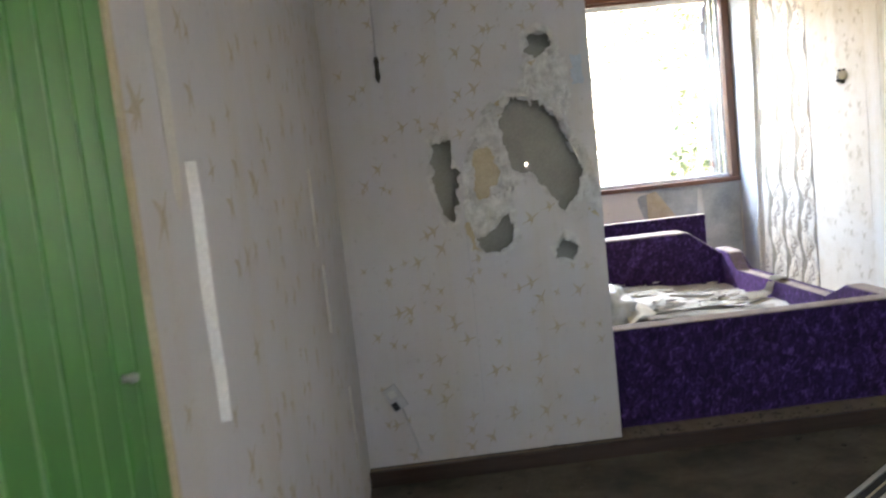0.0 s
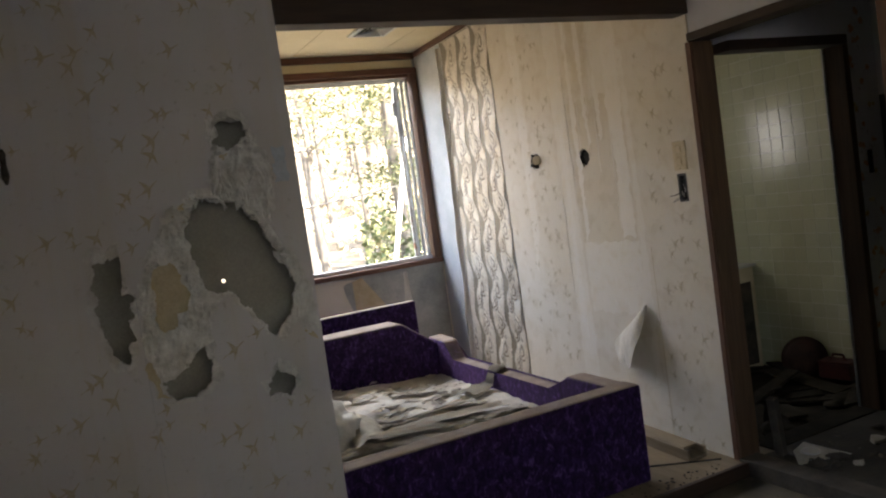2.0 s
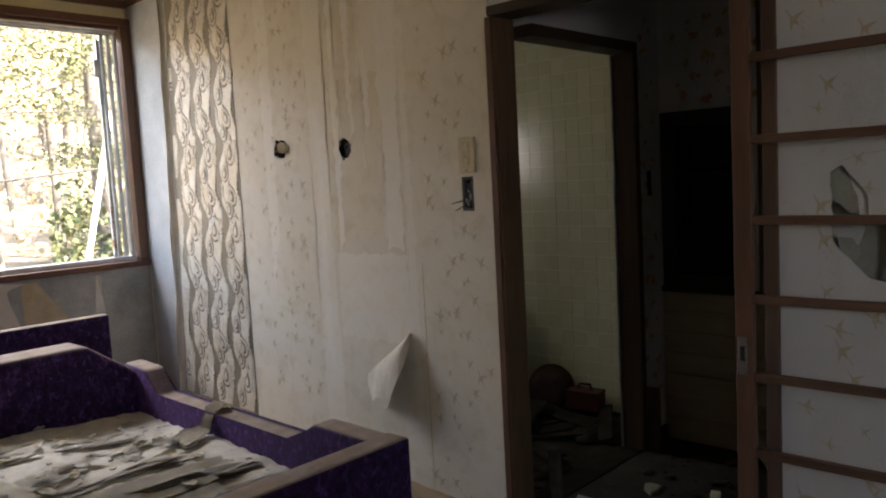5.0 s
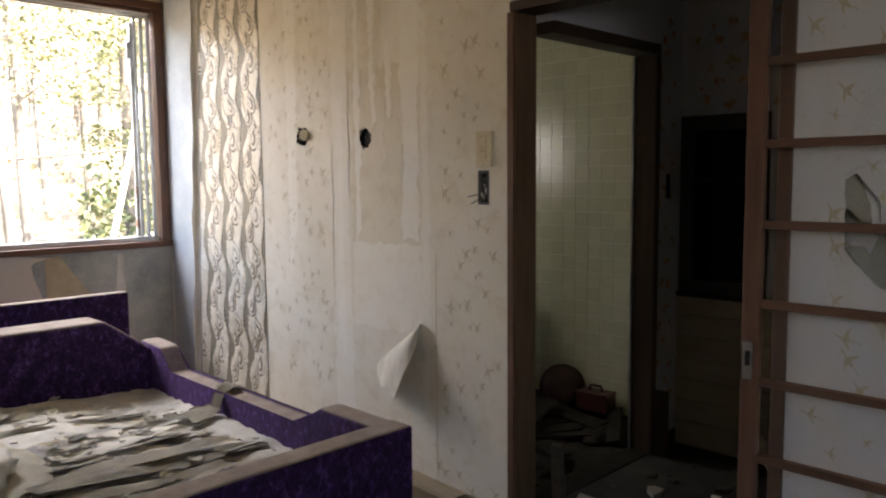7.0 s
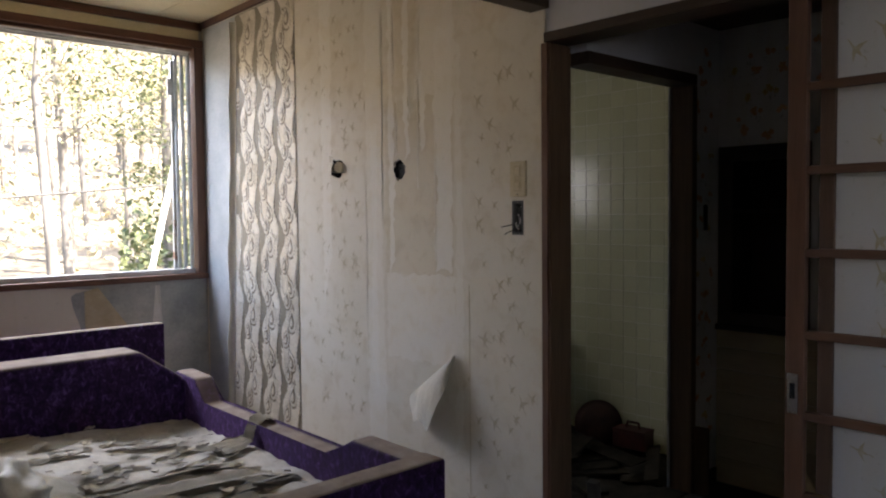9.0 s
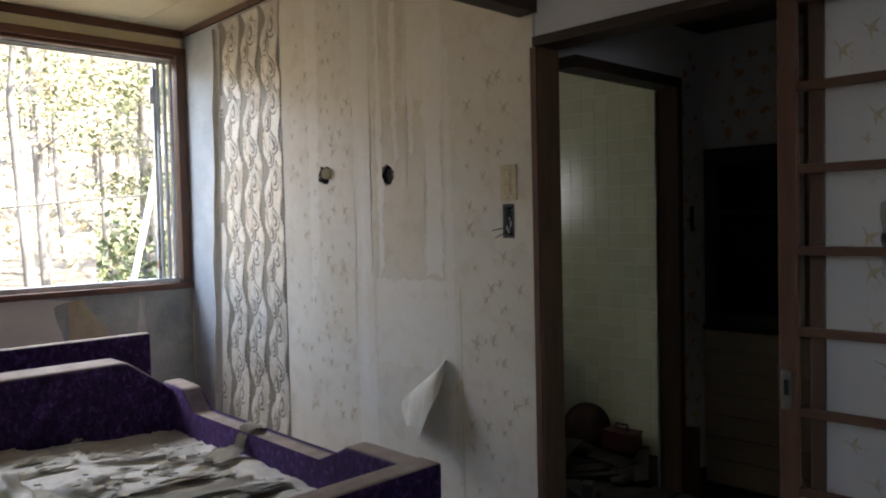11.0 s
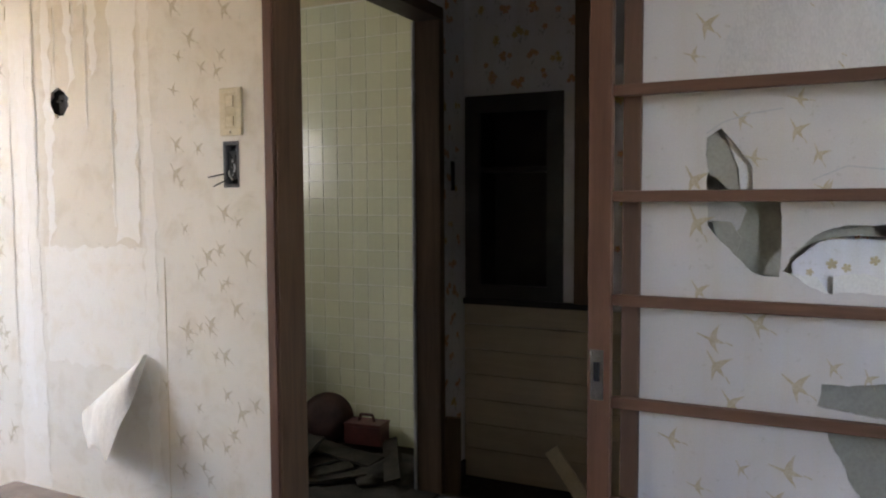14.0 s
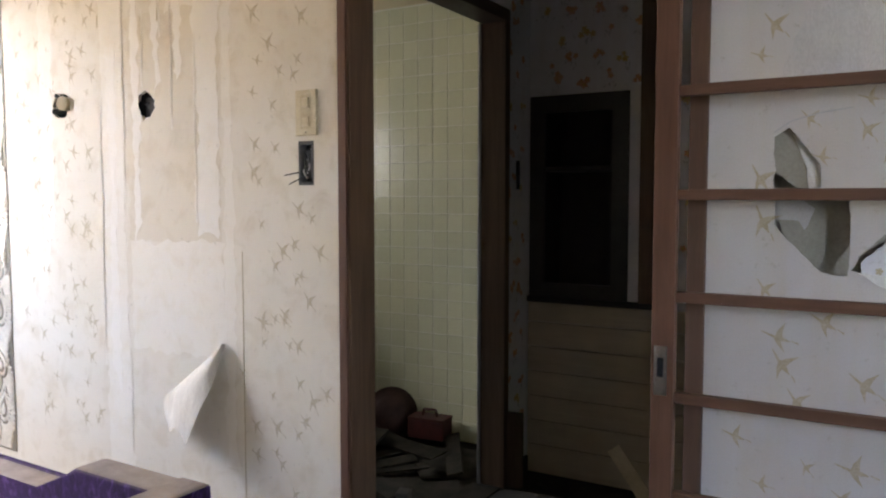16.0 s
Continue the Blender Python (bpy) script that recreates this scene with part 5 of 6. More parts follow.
for k in range(3):
    s = 0.3 + 0.26 * k
    for pts in (((-1, -1), (1, -1)), ((1, -1), (1, 1)), ((1, 1), (-1, 1)), ((-1, 1), (-1, -1))):
        (a, b), (c, d) = pts
        bm = bmesh.new()
        vs = [bm.verts.new((a * 0.115 * s, b * 0.155 * s, -0.003)), bm.verts.new((c * 0.115 * s, d * 0.155 * s, -0.003)), bm.verts.new((c * 0.115 * (s + 0.2), d * 0.155 * (s + 0.2), -0.02)), bm.verts.new((a * 0.115 * (s + 0.2), b * 0.155 * (s + 0.2), -0.02))]
        bm.faces.new(vs)
        bmesh.ops.solidify(bm, geom=bm.faces[:], thickness=0.002)
        part("louvre", bm, "white", vent)
for sx, sy in ((1, 1), (1, -1), (-1, 1), (-1, -1)):
    bm = bmesh.new()
    tube(bm, (0.01 * sx, 0.01 * sy, -0.012), (0.112 * sx, 0.152 * sy, -0.016), 0.005, 0.005, 6)
    part("rib", bm, "white", vent)

# ---- rubbish on the bed ----


def curled_strip(name, length, width, seed, material, m, label, bend=0.03):
    """A torn, warped strip of board or paper with ragged ends."""
    rnd = random.Random(seed)
    bm = bmesh.new()
    nu, nv = 16, 5
    g = []
    for i in range(nu + 1):
        t = i / nu
        row = []
        for j in range(nv + 1):
            s = j / nv - 0.5
            wd = width * (0.7 + 0.3 * math.sin(t * math.pi) + 0.25 * noise.noise(Vector((t * 5, seed, j // 3))))
            x = (t - 0.5) * length + (0.03 * noise.noise(Vector((s * 6, seed, t * 2))) if i in (0, nu) else 0)
            z = 0.012 + bend * (noise.noise(Vector((t * 2.4, s * 1.5, seed * 1.7))) + 0.35) + abs(s) ** 2 * 0.025
            row.append(bm.verts.new((x, s * wd, max(z, 0.003))))
        g.append(row)
    for i in range(nu):
        for j in range(nv):
            bm.faces.new((g[i][j], g[i + 1][j], g[i + 1][j + 1], g[i][j + 1]))
    bmesh.ops.solidify(bm, geom=bm.faces[:], thickness=0.004)
    return solo(name, bm, material, label, "debris", "torn boards on the bed", m=m, smooth=False)


rnd = random.Random(33)
M["strip"] = speckled("grey torn board", (0.35, 0.315, 0.26), (0.52, 0.48, 0.41), 6, 120, 0.9, bump=0.6)
M["strip_pale"] = speckled("pale torn paper", (0.6, 0.55, 0.45), (0.75, 0.71, 0.62), 6, 120, 0.85, bump=0.3)
for k in range(30):
    front = k < 22
    y = 3.74 + 0.046 * k + rnd.uniform(-0.03, 0.03) if front else rnd.uniform(4.75, 5.35)
    ln = rnd.uniform(0.45, 1.05) if front else rnd.uniform(0.18, 0.4)
    x = min(rnd.uniform(1.1, 1.95), 2.14 - ln * 0.5)
    pale = not front and k % 2 == 0
    curled_strip("torn_board_strip", ln, rnd.uniform(0.07, 0.17) if front else rnd.uniform(0.03, 0.07), 100 + k, "strip_pale" if pale else "dust" if k % 4 == 1 else "strip", pose(x, y, 0.252 + bulge(x) + rnd.uniform(0, 0.018), rnd.uniform(-6, 2), bulge_tilt(x) + rnd.uniform(-1.5, 1.5), rnd.uniform(-4, 12)),
                 "pale torn paper strip lying on the bed" if pale else "grey warped strip of torn board on the bed", rnd.uniform(0.006, 0.02))
for k in range(34):
    x, y = rnd.uniform(1.0, 2.1), rnd.uniform(4.1, 5.5)
    curled_strip("plaster_flake", rnd.uniform(0.04, 0.14), rnd.uniform(0.025, 0.07), 200 + k, "strip_pale" if k % 2 else "dust", pose(x, y, 0.276 + bulge(x) + rnd.uniform(0, 0.012), rnd.uniform(-8, 8), bulge_tilt(x) + rnd.uniform(-8, 8), rnd.uniform(0, 180)), "small pale flake of plaster on the bed", 0.012)
bm = bmesh.new()
for k in range(500):
    x, y = rnd.uniform(0.6, 2.15), rnd.uniform(3.7, 5.55)
    s = rnd.uniform(0.004, 0.014)
    box(bm, (-s, -s * 0.7, 0), (s, s * 0.7, s * 0.5), pose(x, y, 0.272 + bulge(x), 0, bulge_tilt(x), rnd.uniform(0, 180)))
solo("plaster_crumbs", bm, "dust", "crumbs of plaster scattered over the bed", "debris", kind="stuff")


def crumpled(name, r, seed, material, m, label):
    bm = bmesh.new()
    bmesh.ops.create_icosphere(bm, subdivisions=4, radius=1.0)
    for v in bm.verts:
        d = 1 + 0.32 * noise.noise(v.co * 1.7 + Vector((seed, 0, 0))) + 0.22 * abs(noise.noise(v.co * 4.5 + Vector((0, seed, 0))))
        v.co = Vector((v.co.x * r[0] * d, v.co.y * r[1] * d, max(v.co.z, -0.25) * r[2] * d))
    return solo(name, bm, material, label, "cloth", smooth=True, m=m)


# a crumpled plastic bag and the pale sheet spread beside it
bm = bmesh.new()
bmesh.ops.create_icosphere(bm, subdivisions=4, radius=1.0)
for v in bm.verts:
    p = v.co.copy()
    d = 1 + 0.3 * noise.noise(p * 1.9 + Vector((3, 0, 0)))
    cell = noise.voronoi(p * 2.3)[0]
    d *= 0.93 + 0.14 * (cell[1] - cell[0]) + 0.1 * noise.noise(p * 5.0)
    v.co = Vector((p.x * 0.17 * d, p.y * 0.24 * d, max(p.z, -0.3) * 0.17 * d))
M["bag"] = speckled("grubby translucent plastic", (0.46, 0.455, 0.41), (0.68, 0.67, 0.62), 7, 60, 0.5, bump=0.5, dist=0.006)
solo("plastic_bag", bm, "bag", "grubby crumpled grey plastic bag on the bed", "bag", smooth=True, m=pose(1.0, 4.55, 0.36))
bm = bmesh.new()
prev = None
for i in range(25):
    t = i / 24
    y = 4.2 + 0.72 * t
    ring = []
    for k in range(8):
        w = k / 7
        x = 1.04 + (0.15 + 0.06 * math.sin(t * 3.1)) * w + 0.05 * math.sin(t * 2.2)
        ring.append(bm.verts.new((x, y + 0.03 * noise.noise(Vector((w * 3, t * 2, 4))), 0.362 + 0.035 * math.sin(w * 3.1) + 0.02 * noise.noise(Vector((w * 3, t * 9, 2))) - 0.02 * w)))
    if prev:
        for k in range(7):
            bm.faces.new((prev[k], prev[k + 1], ring[k + 1], ring[k]))
    prev = ring
bmesh.ops.solidify(bm, geom=bm.faces[:], thickness=0.003)
solo("pale_sheet", bm, "strip_pale", "pale curling sheet beside the plastic bag", "cloth", smooth=True)
# rag wound over the side rail, its end trailing on the deck
RAG = [(1.98, 0.296), (2.06, 0.3), (2.12, 0.302), (2.165, 0.315), (2.178, 0.36), (2.196, 0.388), (2.245, 0.393), (2.295, 0.388), (2.309, 0.35), (2.312, 0.27)]
bm = bmesh.new()
prev = None
for k in range(46):
    f = k / 45 * (len(RAG) - 1)
    i = min(int(f), len(RAG) - 2)
    x, z = RAG[i][0] + (RAG[i + 1][0] - RAG[i][0]) * (f - i), RAG[i][1] + (RAG[i + 1][1] - RAG[i][1]) * (f - i)
    out = Vector((-1, 0, 0)) if 3 <= f < 4.6 else Vector((1, 0, 0)) if f > 7.4 else Vector((0, 0, 1))
    mid, half = 4.80 + 0.012 * f + 0.02 * math.sin(f * 1.1), 0.062 + 0.022 * math.sin(f * 0.9 + 1) + (0.02 if f < 2 else 0)
    ring = []
    for j in range(17):
        w = j / 16 - 0.5
        fold = 0.018 * abs(math.sin(w * 11 + f * 0.6 + 0.8 * math.sin(f))) + 0.005 * noise.noise(Vector((w * 6, f * 0.8, 3)))
        ring.append(bm.verts.new(Vector((x, mid + 2 * half * w, z)) + out * (0.003 + abs(fold))))
    if prev:
        for j in range(16):
            bm.faces.new((prev[j], prev[j + 1], ring[j + 1], ring[j]))
    prev = ring
bmesh.ops.solidify(bm, geom=bm.faces[:], thickness=0.002)
M["rag"] = speckled("grey-beige rag", (0.46, 0.42, 0.35), (0.62, 0.58, 0.5), 9, 200, 0.9, bump=0.5)
solo("draped_cloth", bm, "rag", "grey-beige twisted rag draped over the bed's side rail", "cloth", smooth=True)
# dark cloth tucked behind the foot board
crumpled("dark_cloth", (0.09, 0.05, 0.08), 14, "cable", pose(1.62, 3.74, 0.375), "small black crumpled cloth behind the foot board")
crumpled("crumpled_paper", (0.09, 0.06, 0.07), 9, "strip_pale", pose(1.42, 3.76, 0.365), "pale crumpled paper behind the foot board")

# ---- platform and lobby clutter ----
lum = thing("timber_trunking", "dusty hollow timber trunking lying by the wall", "timber", m=pose(2.66, 3.6, 0.0, 0, 0, -4))
part("base_board", boxed((-0.06, 0, 0.0), (0.06, 0.85, 0.012), 0.002), "platform", lum)
part("side_board", boxed((-0.06, 0.0, 0.0125), (-0.048, 0.85, 0.055), 0.002), "platform", lum)
part("side_board", boxed((0.048, 0.0, 0.0125), (0.06, 0.85, 0.055), 0.002), "platform", lum)
part("lid", boxed((-0.047, 0.06, 0.045), (0.047, 0.85, 0.056), 0.002), "platform", lum)
bm = bmesh.new()
tube(bm, (2.3, 3.75, 0.008), (2.72, 3.5, 0.008), 0.006, 0.004, 6)
solo("thin_stick", bm, "debris", "thin dark stick lying on the platform", "stick")
solo("loose_board", boxed((-0.3, -0.06, 0), (0.35, 0.06, 0.018), 0.003), "platform", "loose flat board on the dirty floor", "board", m=pose(2.45, 3.1, LOW, 0, 0, -33))
card = thing("paper_triangle", "white torn sheet with a round dark stain", "paper", m=pose(3.03, 3.24, 0.004, 0, 0, 0))
bm = bmesh.new()
vs = [bm.verts.new(p) for p in ((-0.13, -0.06, 0.0), (0.15, -0.14, 0.0), (0.13, 0.12, 0.006), (-0.02, 0.06, 0.012))]
bm.faces.new(vs)
bmesh.ops.solidify(bm, geom=bm.faces[:], thickness=0.003)
part("sheet", bm, "white", card)
bm = bmesh.new()
tube(bm, (0.03, 0.0, 0.008), (0.03, 0.0, 0.016), 0.045, 0.04, 18)
part("stain_disc", bm, "stem", card, "round grey disc")
solo("dark_stake", boxed((-0.022, -0.022, 0), (0.022, 0.022, 0.3), 0.004), "debris", "short dark timber stake standing on the floor", "post", m=pose(2.95, 3.32, 0.012, 0, -6, 12))
solo("pale_stub", boxed((-0.018, -0.018, 0), (0.018, 0.018, 0.24), 0.005), "plate", "pale worn timber stub on the lobby floor", "post", m=pose(3.02, 2.66, 0.0, 2, 3, 20))
solo("leaning_plank", boxed((-0.012, -0.035, 0), (0.012, 0.035, 0.34), 0.002), "dark", "dark plank leaning on the door frame", "plank", m=pose(3.872, 3.352, 0.0, 0, 0, 8))
solo("pale_board", boxed((-0.01, -0.03, 0), (0.01, 0.03, 0.3), 0.002), "plate", "pale broken board leaning in the lobby", "plank", m=pose(3.92, 2.74, 0.0, -36, 8, 10))
hp = thing("wall_pull", "narrow metal finger pull on the flower wall", "handle", m=pose(3.985, 3.402, 1.395))
part("plate", boxed((-0.02, -0.004, -0.065), (0.02, 0.0, 0.065), 0.002), "chrome", hp)
# the hollow's shade, put in as a raised near-black plate
part("recess", boxed((-0.008, -0.0055, -0.005), (0.008, -0.0042, 0.04)), "cavity_shade", hp)
solo("skirting_lobby", boxed((3.878, 3.392, 0.0), (4.10, 3.404, 0.075), 0.002), "black", "black skirting in the lobby", "skirting", kind="structure")

rnd = random.Random(41)
bm = bmesh.new()
for k in range(700):
    if k < 350:
        x, y, z = rnd.uniform(2.92, 4.08), rnd.uniform(2.3, 3.36), 0.0
    else:
        x, y, z = rnd.uniform(-0.4, 2.7), rnd.uniform(1.8, 3.35), LOW
    s = 0.0025 + 0.009 * rnd.random() ** 3
    box(bm, (-s, -s * 0.7, 0), (s, s * 0.7, s * 0.6), pose(x, y, z, 0, 0, rnd.uniform(0, 180)))
for k in range(160):
    x, y = rnd.uniform(0.4, 2.7), rnd.uniform(3.41, 3.53)
    s = rnd.uniform(0.002, 0.007)
    box(bm, (-s, -s * 0.7, 0), (s, s * 0.7, s * 0.6), pose(x, y, -0.004, 0, 0, rnd.uniform(0, 180)))
solo("floor_grit", bm, "debris", "grit and plaster crumbs over the floors", "debris", kind="stuff")

rnd = random.Random(43)
for k in range(26):
    n = rnd.choice((5, 6, 7))
    size = rnd.uniform(0.02, 0.075)
    ring = [(size * rnd.uniform(0.55, 1.1) * math.cos(i * math.tau / n), size * rnd.uniform(0.4, 0.9) * math.sin(i * math.tau / n)) for i in range(n)]
    bm = bmesh.new()
    base = [bm.verts.new((a, b, 0)) for a, b in ring]
    top = [bm.verts.new((a * 0.85, b * 0.85, rnd.uniform(0.006, 0.02))) for a, b in ring]
    bm.faces.new(base[::-1])
    mid = bm.verts.new((0, 0, 0.02))
    for i in range(n):
        bm.faces.new((base[i], base[(i + 1) % n], top[(i + 1) % n], top[i]))
        bm.faces.new((top[i], top[(i + 1) % n], mid))
    pale = k % 7 == 0
    solo("rubble_chunk", bm, "plaster" if pale else "debris", "pale chunk of broken plaster on the lobby floor" if pale else "dark flat chunk of rubble on the lobby floor", "rubble", "rubble in the lobby",
         m=pose(rnd.uniform(2.96, 4.02), rnd.uniform(2.4, 3.3), 0.0, 0, 0, rnd.uniform(0, 360)))

# framed pane lying on the floor
pane = thing("fallen_glass_pane", "fallen glass pane with a black rubber edge", "pane", m=pose(1.62, 2.62, LOW + 0.003, 0, 0, 37))
part("glass", boxed((-0.5, -0.42, 0.004), (0.5, 0.14, 0.01)), "plate", pane, "dusty sheet")
for lo, hi, mt in (((-0.5, 0.14, 0.0), (0.5, 0.165, 0.016), "cable"), ((-0.5, 0.166, 0.0), (0.5, 0.19, 0.02), "alu"), ((-0.5, 0.1, 0.0102), (0.5, 0.125, 0.016), "cable")):
    part("edge_strip", boxed(lo, hi, 0.003), mt, pane)

# ---- bathroom things ----
basin = thing("round_basin", "grubby dark round basin standing on edge", "basin", m=pose(4.74, 4.62, -0.05, 72, 0, -58))
bm = bmesh.new()
ringn, rows_ = 32, ((0.0, 0.03), (0.09, 0.03), (0.125, 0.0), (0.15, -0.055), (0.165, -0.06), (0.165, -0.05), (0.155, -0.048))
prev = None
for r, z in rows_[1:]:
    ring = [bm.verts.new((r * math.cos(i * math.tau / ringn), r * math.sin(i * math.tau / ringn), z)) for i in range(ringn)]
    if prev:
        for i in range(ringn):
            bm.faces.new((prev[i], prev[(i + 1) % ringn], ring[(i + 1) % ringn], ring[i]))
    else:
        bm.faces.new(ring)
    prev = ring
bmesh.ops.solidify(bm, geom=bm.faces[:], thickness=0.004)
M["basin"] = speckled("grubby red-brown plastic", (0.05, 0.024, 0.019), (0.1, 0.05, 0.04), 7, 90, 0.55)
part("bowl", bm, "basin", basin, smooth=True)
bm = bmesh.new()
tube(bm, (0, 0, -0.03), (0, 0, -0.02), 0.125, 0.125, 28)
part("rubbish_inside", bm, "debris", basin)
toolbox = thing("red_toolbox", "small red metal toolbox with a handle", "toolbox", m=pose(4.80, 4.37, -0.18, 0, 0, 96))
part("body", boxed((-0.12, -0.07, 0.0), (0.12, 0.07, 0.11), 0.008), "red", toolbox)
part("lid", boxed((-0.123, -0.073, 0.111), (0.123, 0.073, 0.13), 0.006), "red", toolbox)
for a, b in (((-0.05, 0, 0.13), (-0.04, 0, 0.17)), ((0.05, 0, 0.13), (0.04, 0, 0.17)), ((-0.04, 0, 0.17), (0.04, 0, 0.17))):
    bm = bmesh.new()
    tube(bm, a, b, 0.009, 0.009, 8)
    part("handle", bm, "red", toolbox, smooth=True)
cabinet = thing("small_wooden_cabinet", "small pale cabinet with dark panels in the bathroom", "cabinet", m=pose(4.69, 5.34, -0.22))
part("body", boxed((-0.2, -0.2, 0.0), (0.2, 0.2, 0.84), 0.004), "plate", cabinet)
part("door", boxed((-0.214, -0.17, 0.04), (-0.2005, 0.17, 0.72), 0.003), "debris", cabinet, "dark cabinet door")
part("side_panel", boxed((-0.15, -0.208, 0.04), (0.15, -0.2005, 0.72), 0.002), "debris", cabinet, "dark side panel")
part("worktop", boxed((-0.22, -0.22, 0.841), (0.22, 0.22, 0.86), 0.004), "white", cabinet)
rnd = random.Random(51)
# boards and rags share the floor's colour, lowered for dim light
for k in range(46):
    x, y = rnd.uniform(3.1, 4.85), rnd.uniform(3.65, 5.2)
    ln = rnd.uniform(0.2, 0.75)
    x = min(max(x, 3.05 + ln * 0.5), 4.9 - ln * 0.5)
    h = 0.01 + 0.1 * max(0, 1 - abs(y - 4.6) / 1.1) * rnd.random()
    solo("rotten_board", boxed((-ln / 2, -rnd.uniform(0.02, 0.07), 0), (ln / 2, rnd.uniform(0.02, 0.07), rnd.uniform(0.008, 0.02)), 0.002), "bath_dim", "rotten broken board heaped on the bathroom floor", "debris", "rotten boards in the bathroom",
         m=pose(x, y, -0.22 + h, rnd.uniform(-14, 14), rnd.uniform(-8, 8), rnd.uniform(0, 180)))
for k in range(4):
    crumpled("sodden_rag", (rnd.uniform(0.1, 0.24), rnd.uniform(0.1, 0.2), rnd.uniform(0.03, 0.06)), 60 + k, "bath_dim", pose(rnd.uniform(3.4, 4.65), rnd.uniform(3.9, 5.0), -0.21), "heap of rubbish on the floor, coloured dark for dim light")

# broken layers inside the hole of the papered wall
shard = thing("broken_plasterboard", "broken plasterboard shards inside the wall hole", "plasterboard", kind="structure")
for i, (pts, w, mt) in enumerate((([(2.19, 1.46), (2.14, 1.47), (2.09, 1.38), (2.085, 1.315), (2.12, 1.31), (2.185, 1.36)], -0.016, "plaster"), ([(2.135, 1.44), (2.09, 1.41), (2.065, 1.35), (2.068, 1.30), (2.1, 1.29), (2.105, 1.36)], -0.012, "bright"),
                                  ([(2.182, 1.285), (2.12, 1.29), (2.085, 1.265), (2.1, 1.22), (2.14, 1.17), (2.18, 1.235)], -0.03, "stem"), ([(2.165, 1.235), (2.12, 1.235), (2.1, 1.2), (2.11, 1.16), (2.15, 1.19)], -0.02, "plaster"), ([(2.06, 1.07), (1.99, 1.118), (1.93, 1.115), (1.9, 1.05), (2.0, 1.04)], -0.011, "bright"),
                                  ([(1.99, 1.06), (1.985, 1.145), (1.93, 1.19), (1.84, 1.2), (1.7, 1.18), (1.66, 1.05)], -0.035, "paper_flower"), ([(1.9, 1.11), (1.84, 1.125), (1.78, 1.1), (1.74, 1.04), (1.9, 1.04)], -0.02, "bright"))):
    bm = sheet("shard", [torn_line(pts, 0.01, 0.006, 90 + i)], 0.004)
    bmesh.ops.translate(bm, verts=bm.verts[:], vec=(0, 0, w))
    part("shard", on_face(bm, FACE_LATTICE), mt, shard)
bm = sheet("smooth_patch", [ragged([(2.162, 1.581), (2.145, 1.632), (2.111, 1.718), (2.066, 1.80), (1.7, 1.82), (1.6, 1.6), (1.951, 1.57), (2.095, 1.569)], 6, 0.008, 97)], 0.001)
bmesh.ops.translate(bm, verts=bm.verts[:], vec=(0, 0, 0.0014))
M["sheen"] = speckled("glossy embossed paper back", (0.62, 0.6, 0.6), (0.72, 0.7, 0.7), 6, 260, 0.38, bump=0.9, stretch=(1, 1, 0.4))
part("smooth_patch", on_face(bm, FACE_LATTICE), "sheen", shard, "glossy patch of torn paper")
for i, pts in enumerate((((2.176, 1.443), (2.14, 1.468), (2.081, 1.484), (2.012, 1.493)), ((1.95, 1.33), (1.88, 1.36), (1.8, 1.35)))):
    bm = bmesh.new()
    for (a, b), (c, d) in zip(pts, pts[1:]):
        q = Vector((c - a, d - b, 0)).normalized()
        o = Vector((-q.y, q.x, 0)) * 0.0016
        vs = [bm.verts.new(Vector((a, b, 0.001)) + o), bm.verts.new(Vector((a, b, 0.001)) - o), bm.verts.new(Vector((c, d, 0.001)) - o), bm.verts.new(Vector((c, d, 0.001)) + o)]
        bm.faces.new(vs)
    part("crack", on_face(bm, FACE_LATTICE), "stem", shard)

bm = bmesh.new()
for u, v, z in ((1.905, 1.14, 0.5), (1.875, 1.132, 0.42), (1.82, 1.15, 0.45), (1.95, 1.12, 0.35)):
    flat_poly(bm, petals(5, 0.013, 0.025), u, v, -0.034, u * 9, z)
part("pink_flower_print", on_face(bm, FACE_LATTICE), "kraft", shard, kind="stuff")

# ---- outdoors ----
bm = bmesh.new()
nx, ny = 44, 60
g = [[None] * (ny + 1) for _ in range(nx + 1)]


def ground_z(x, y):
    d = max(0.0, y - 8)
    return -0.9 + 0.085 * min(d, 26) + 0.33 * max(0.0, d - 26) * (1 if d < 90 else 90 / d) + 0.25 * noise.noise(Vector((x * 0.15, y * 0.15, 2)))


for i in range(nx + 1):
    for j in range(ny + 1):
        x, y = -60 + 160 * i / nx, -12 + 120 * (j / ny)
        z = ground_z(x, y) if y > 7.2 else -0.95
        g[i][j] = bm.verts.new((x, y, z))
for i in range(nx):
    for j in range(ny):
        bm.faces.new((g[i][j], g[i + 1][j], g[i + 1][j + 1], g[i][j + 1])).smooth = True
setting("ground", bm, "forest_floor", "leaf-strewn forest slope", "ground")
bm = boxed((-1500, -1500, -1.6), (1500, 1500, -1.2))
setting("ground_far", bm, "forest_floor", "wooded ground reaching to the horizon", "ground")


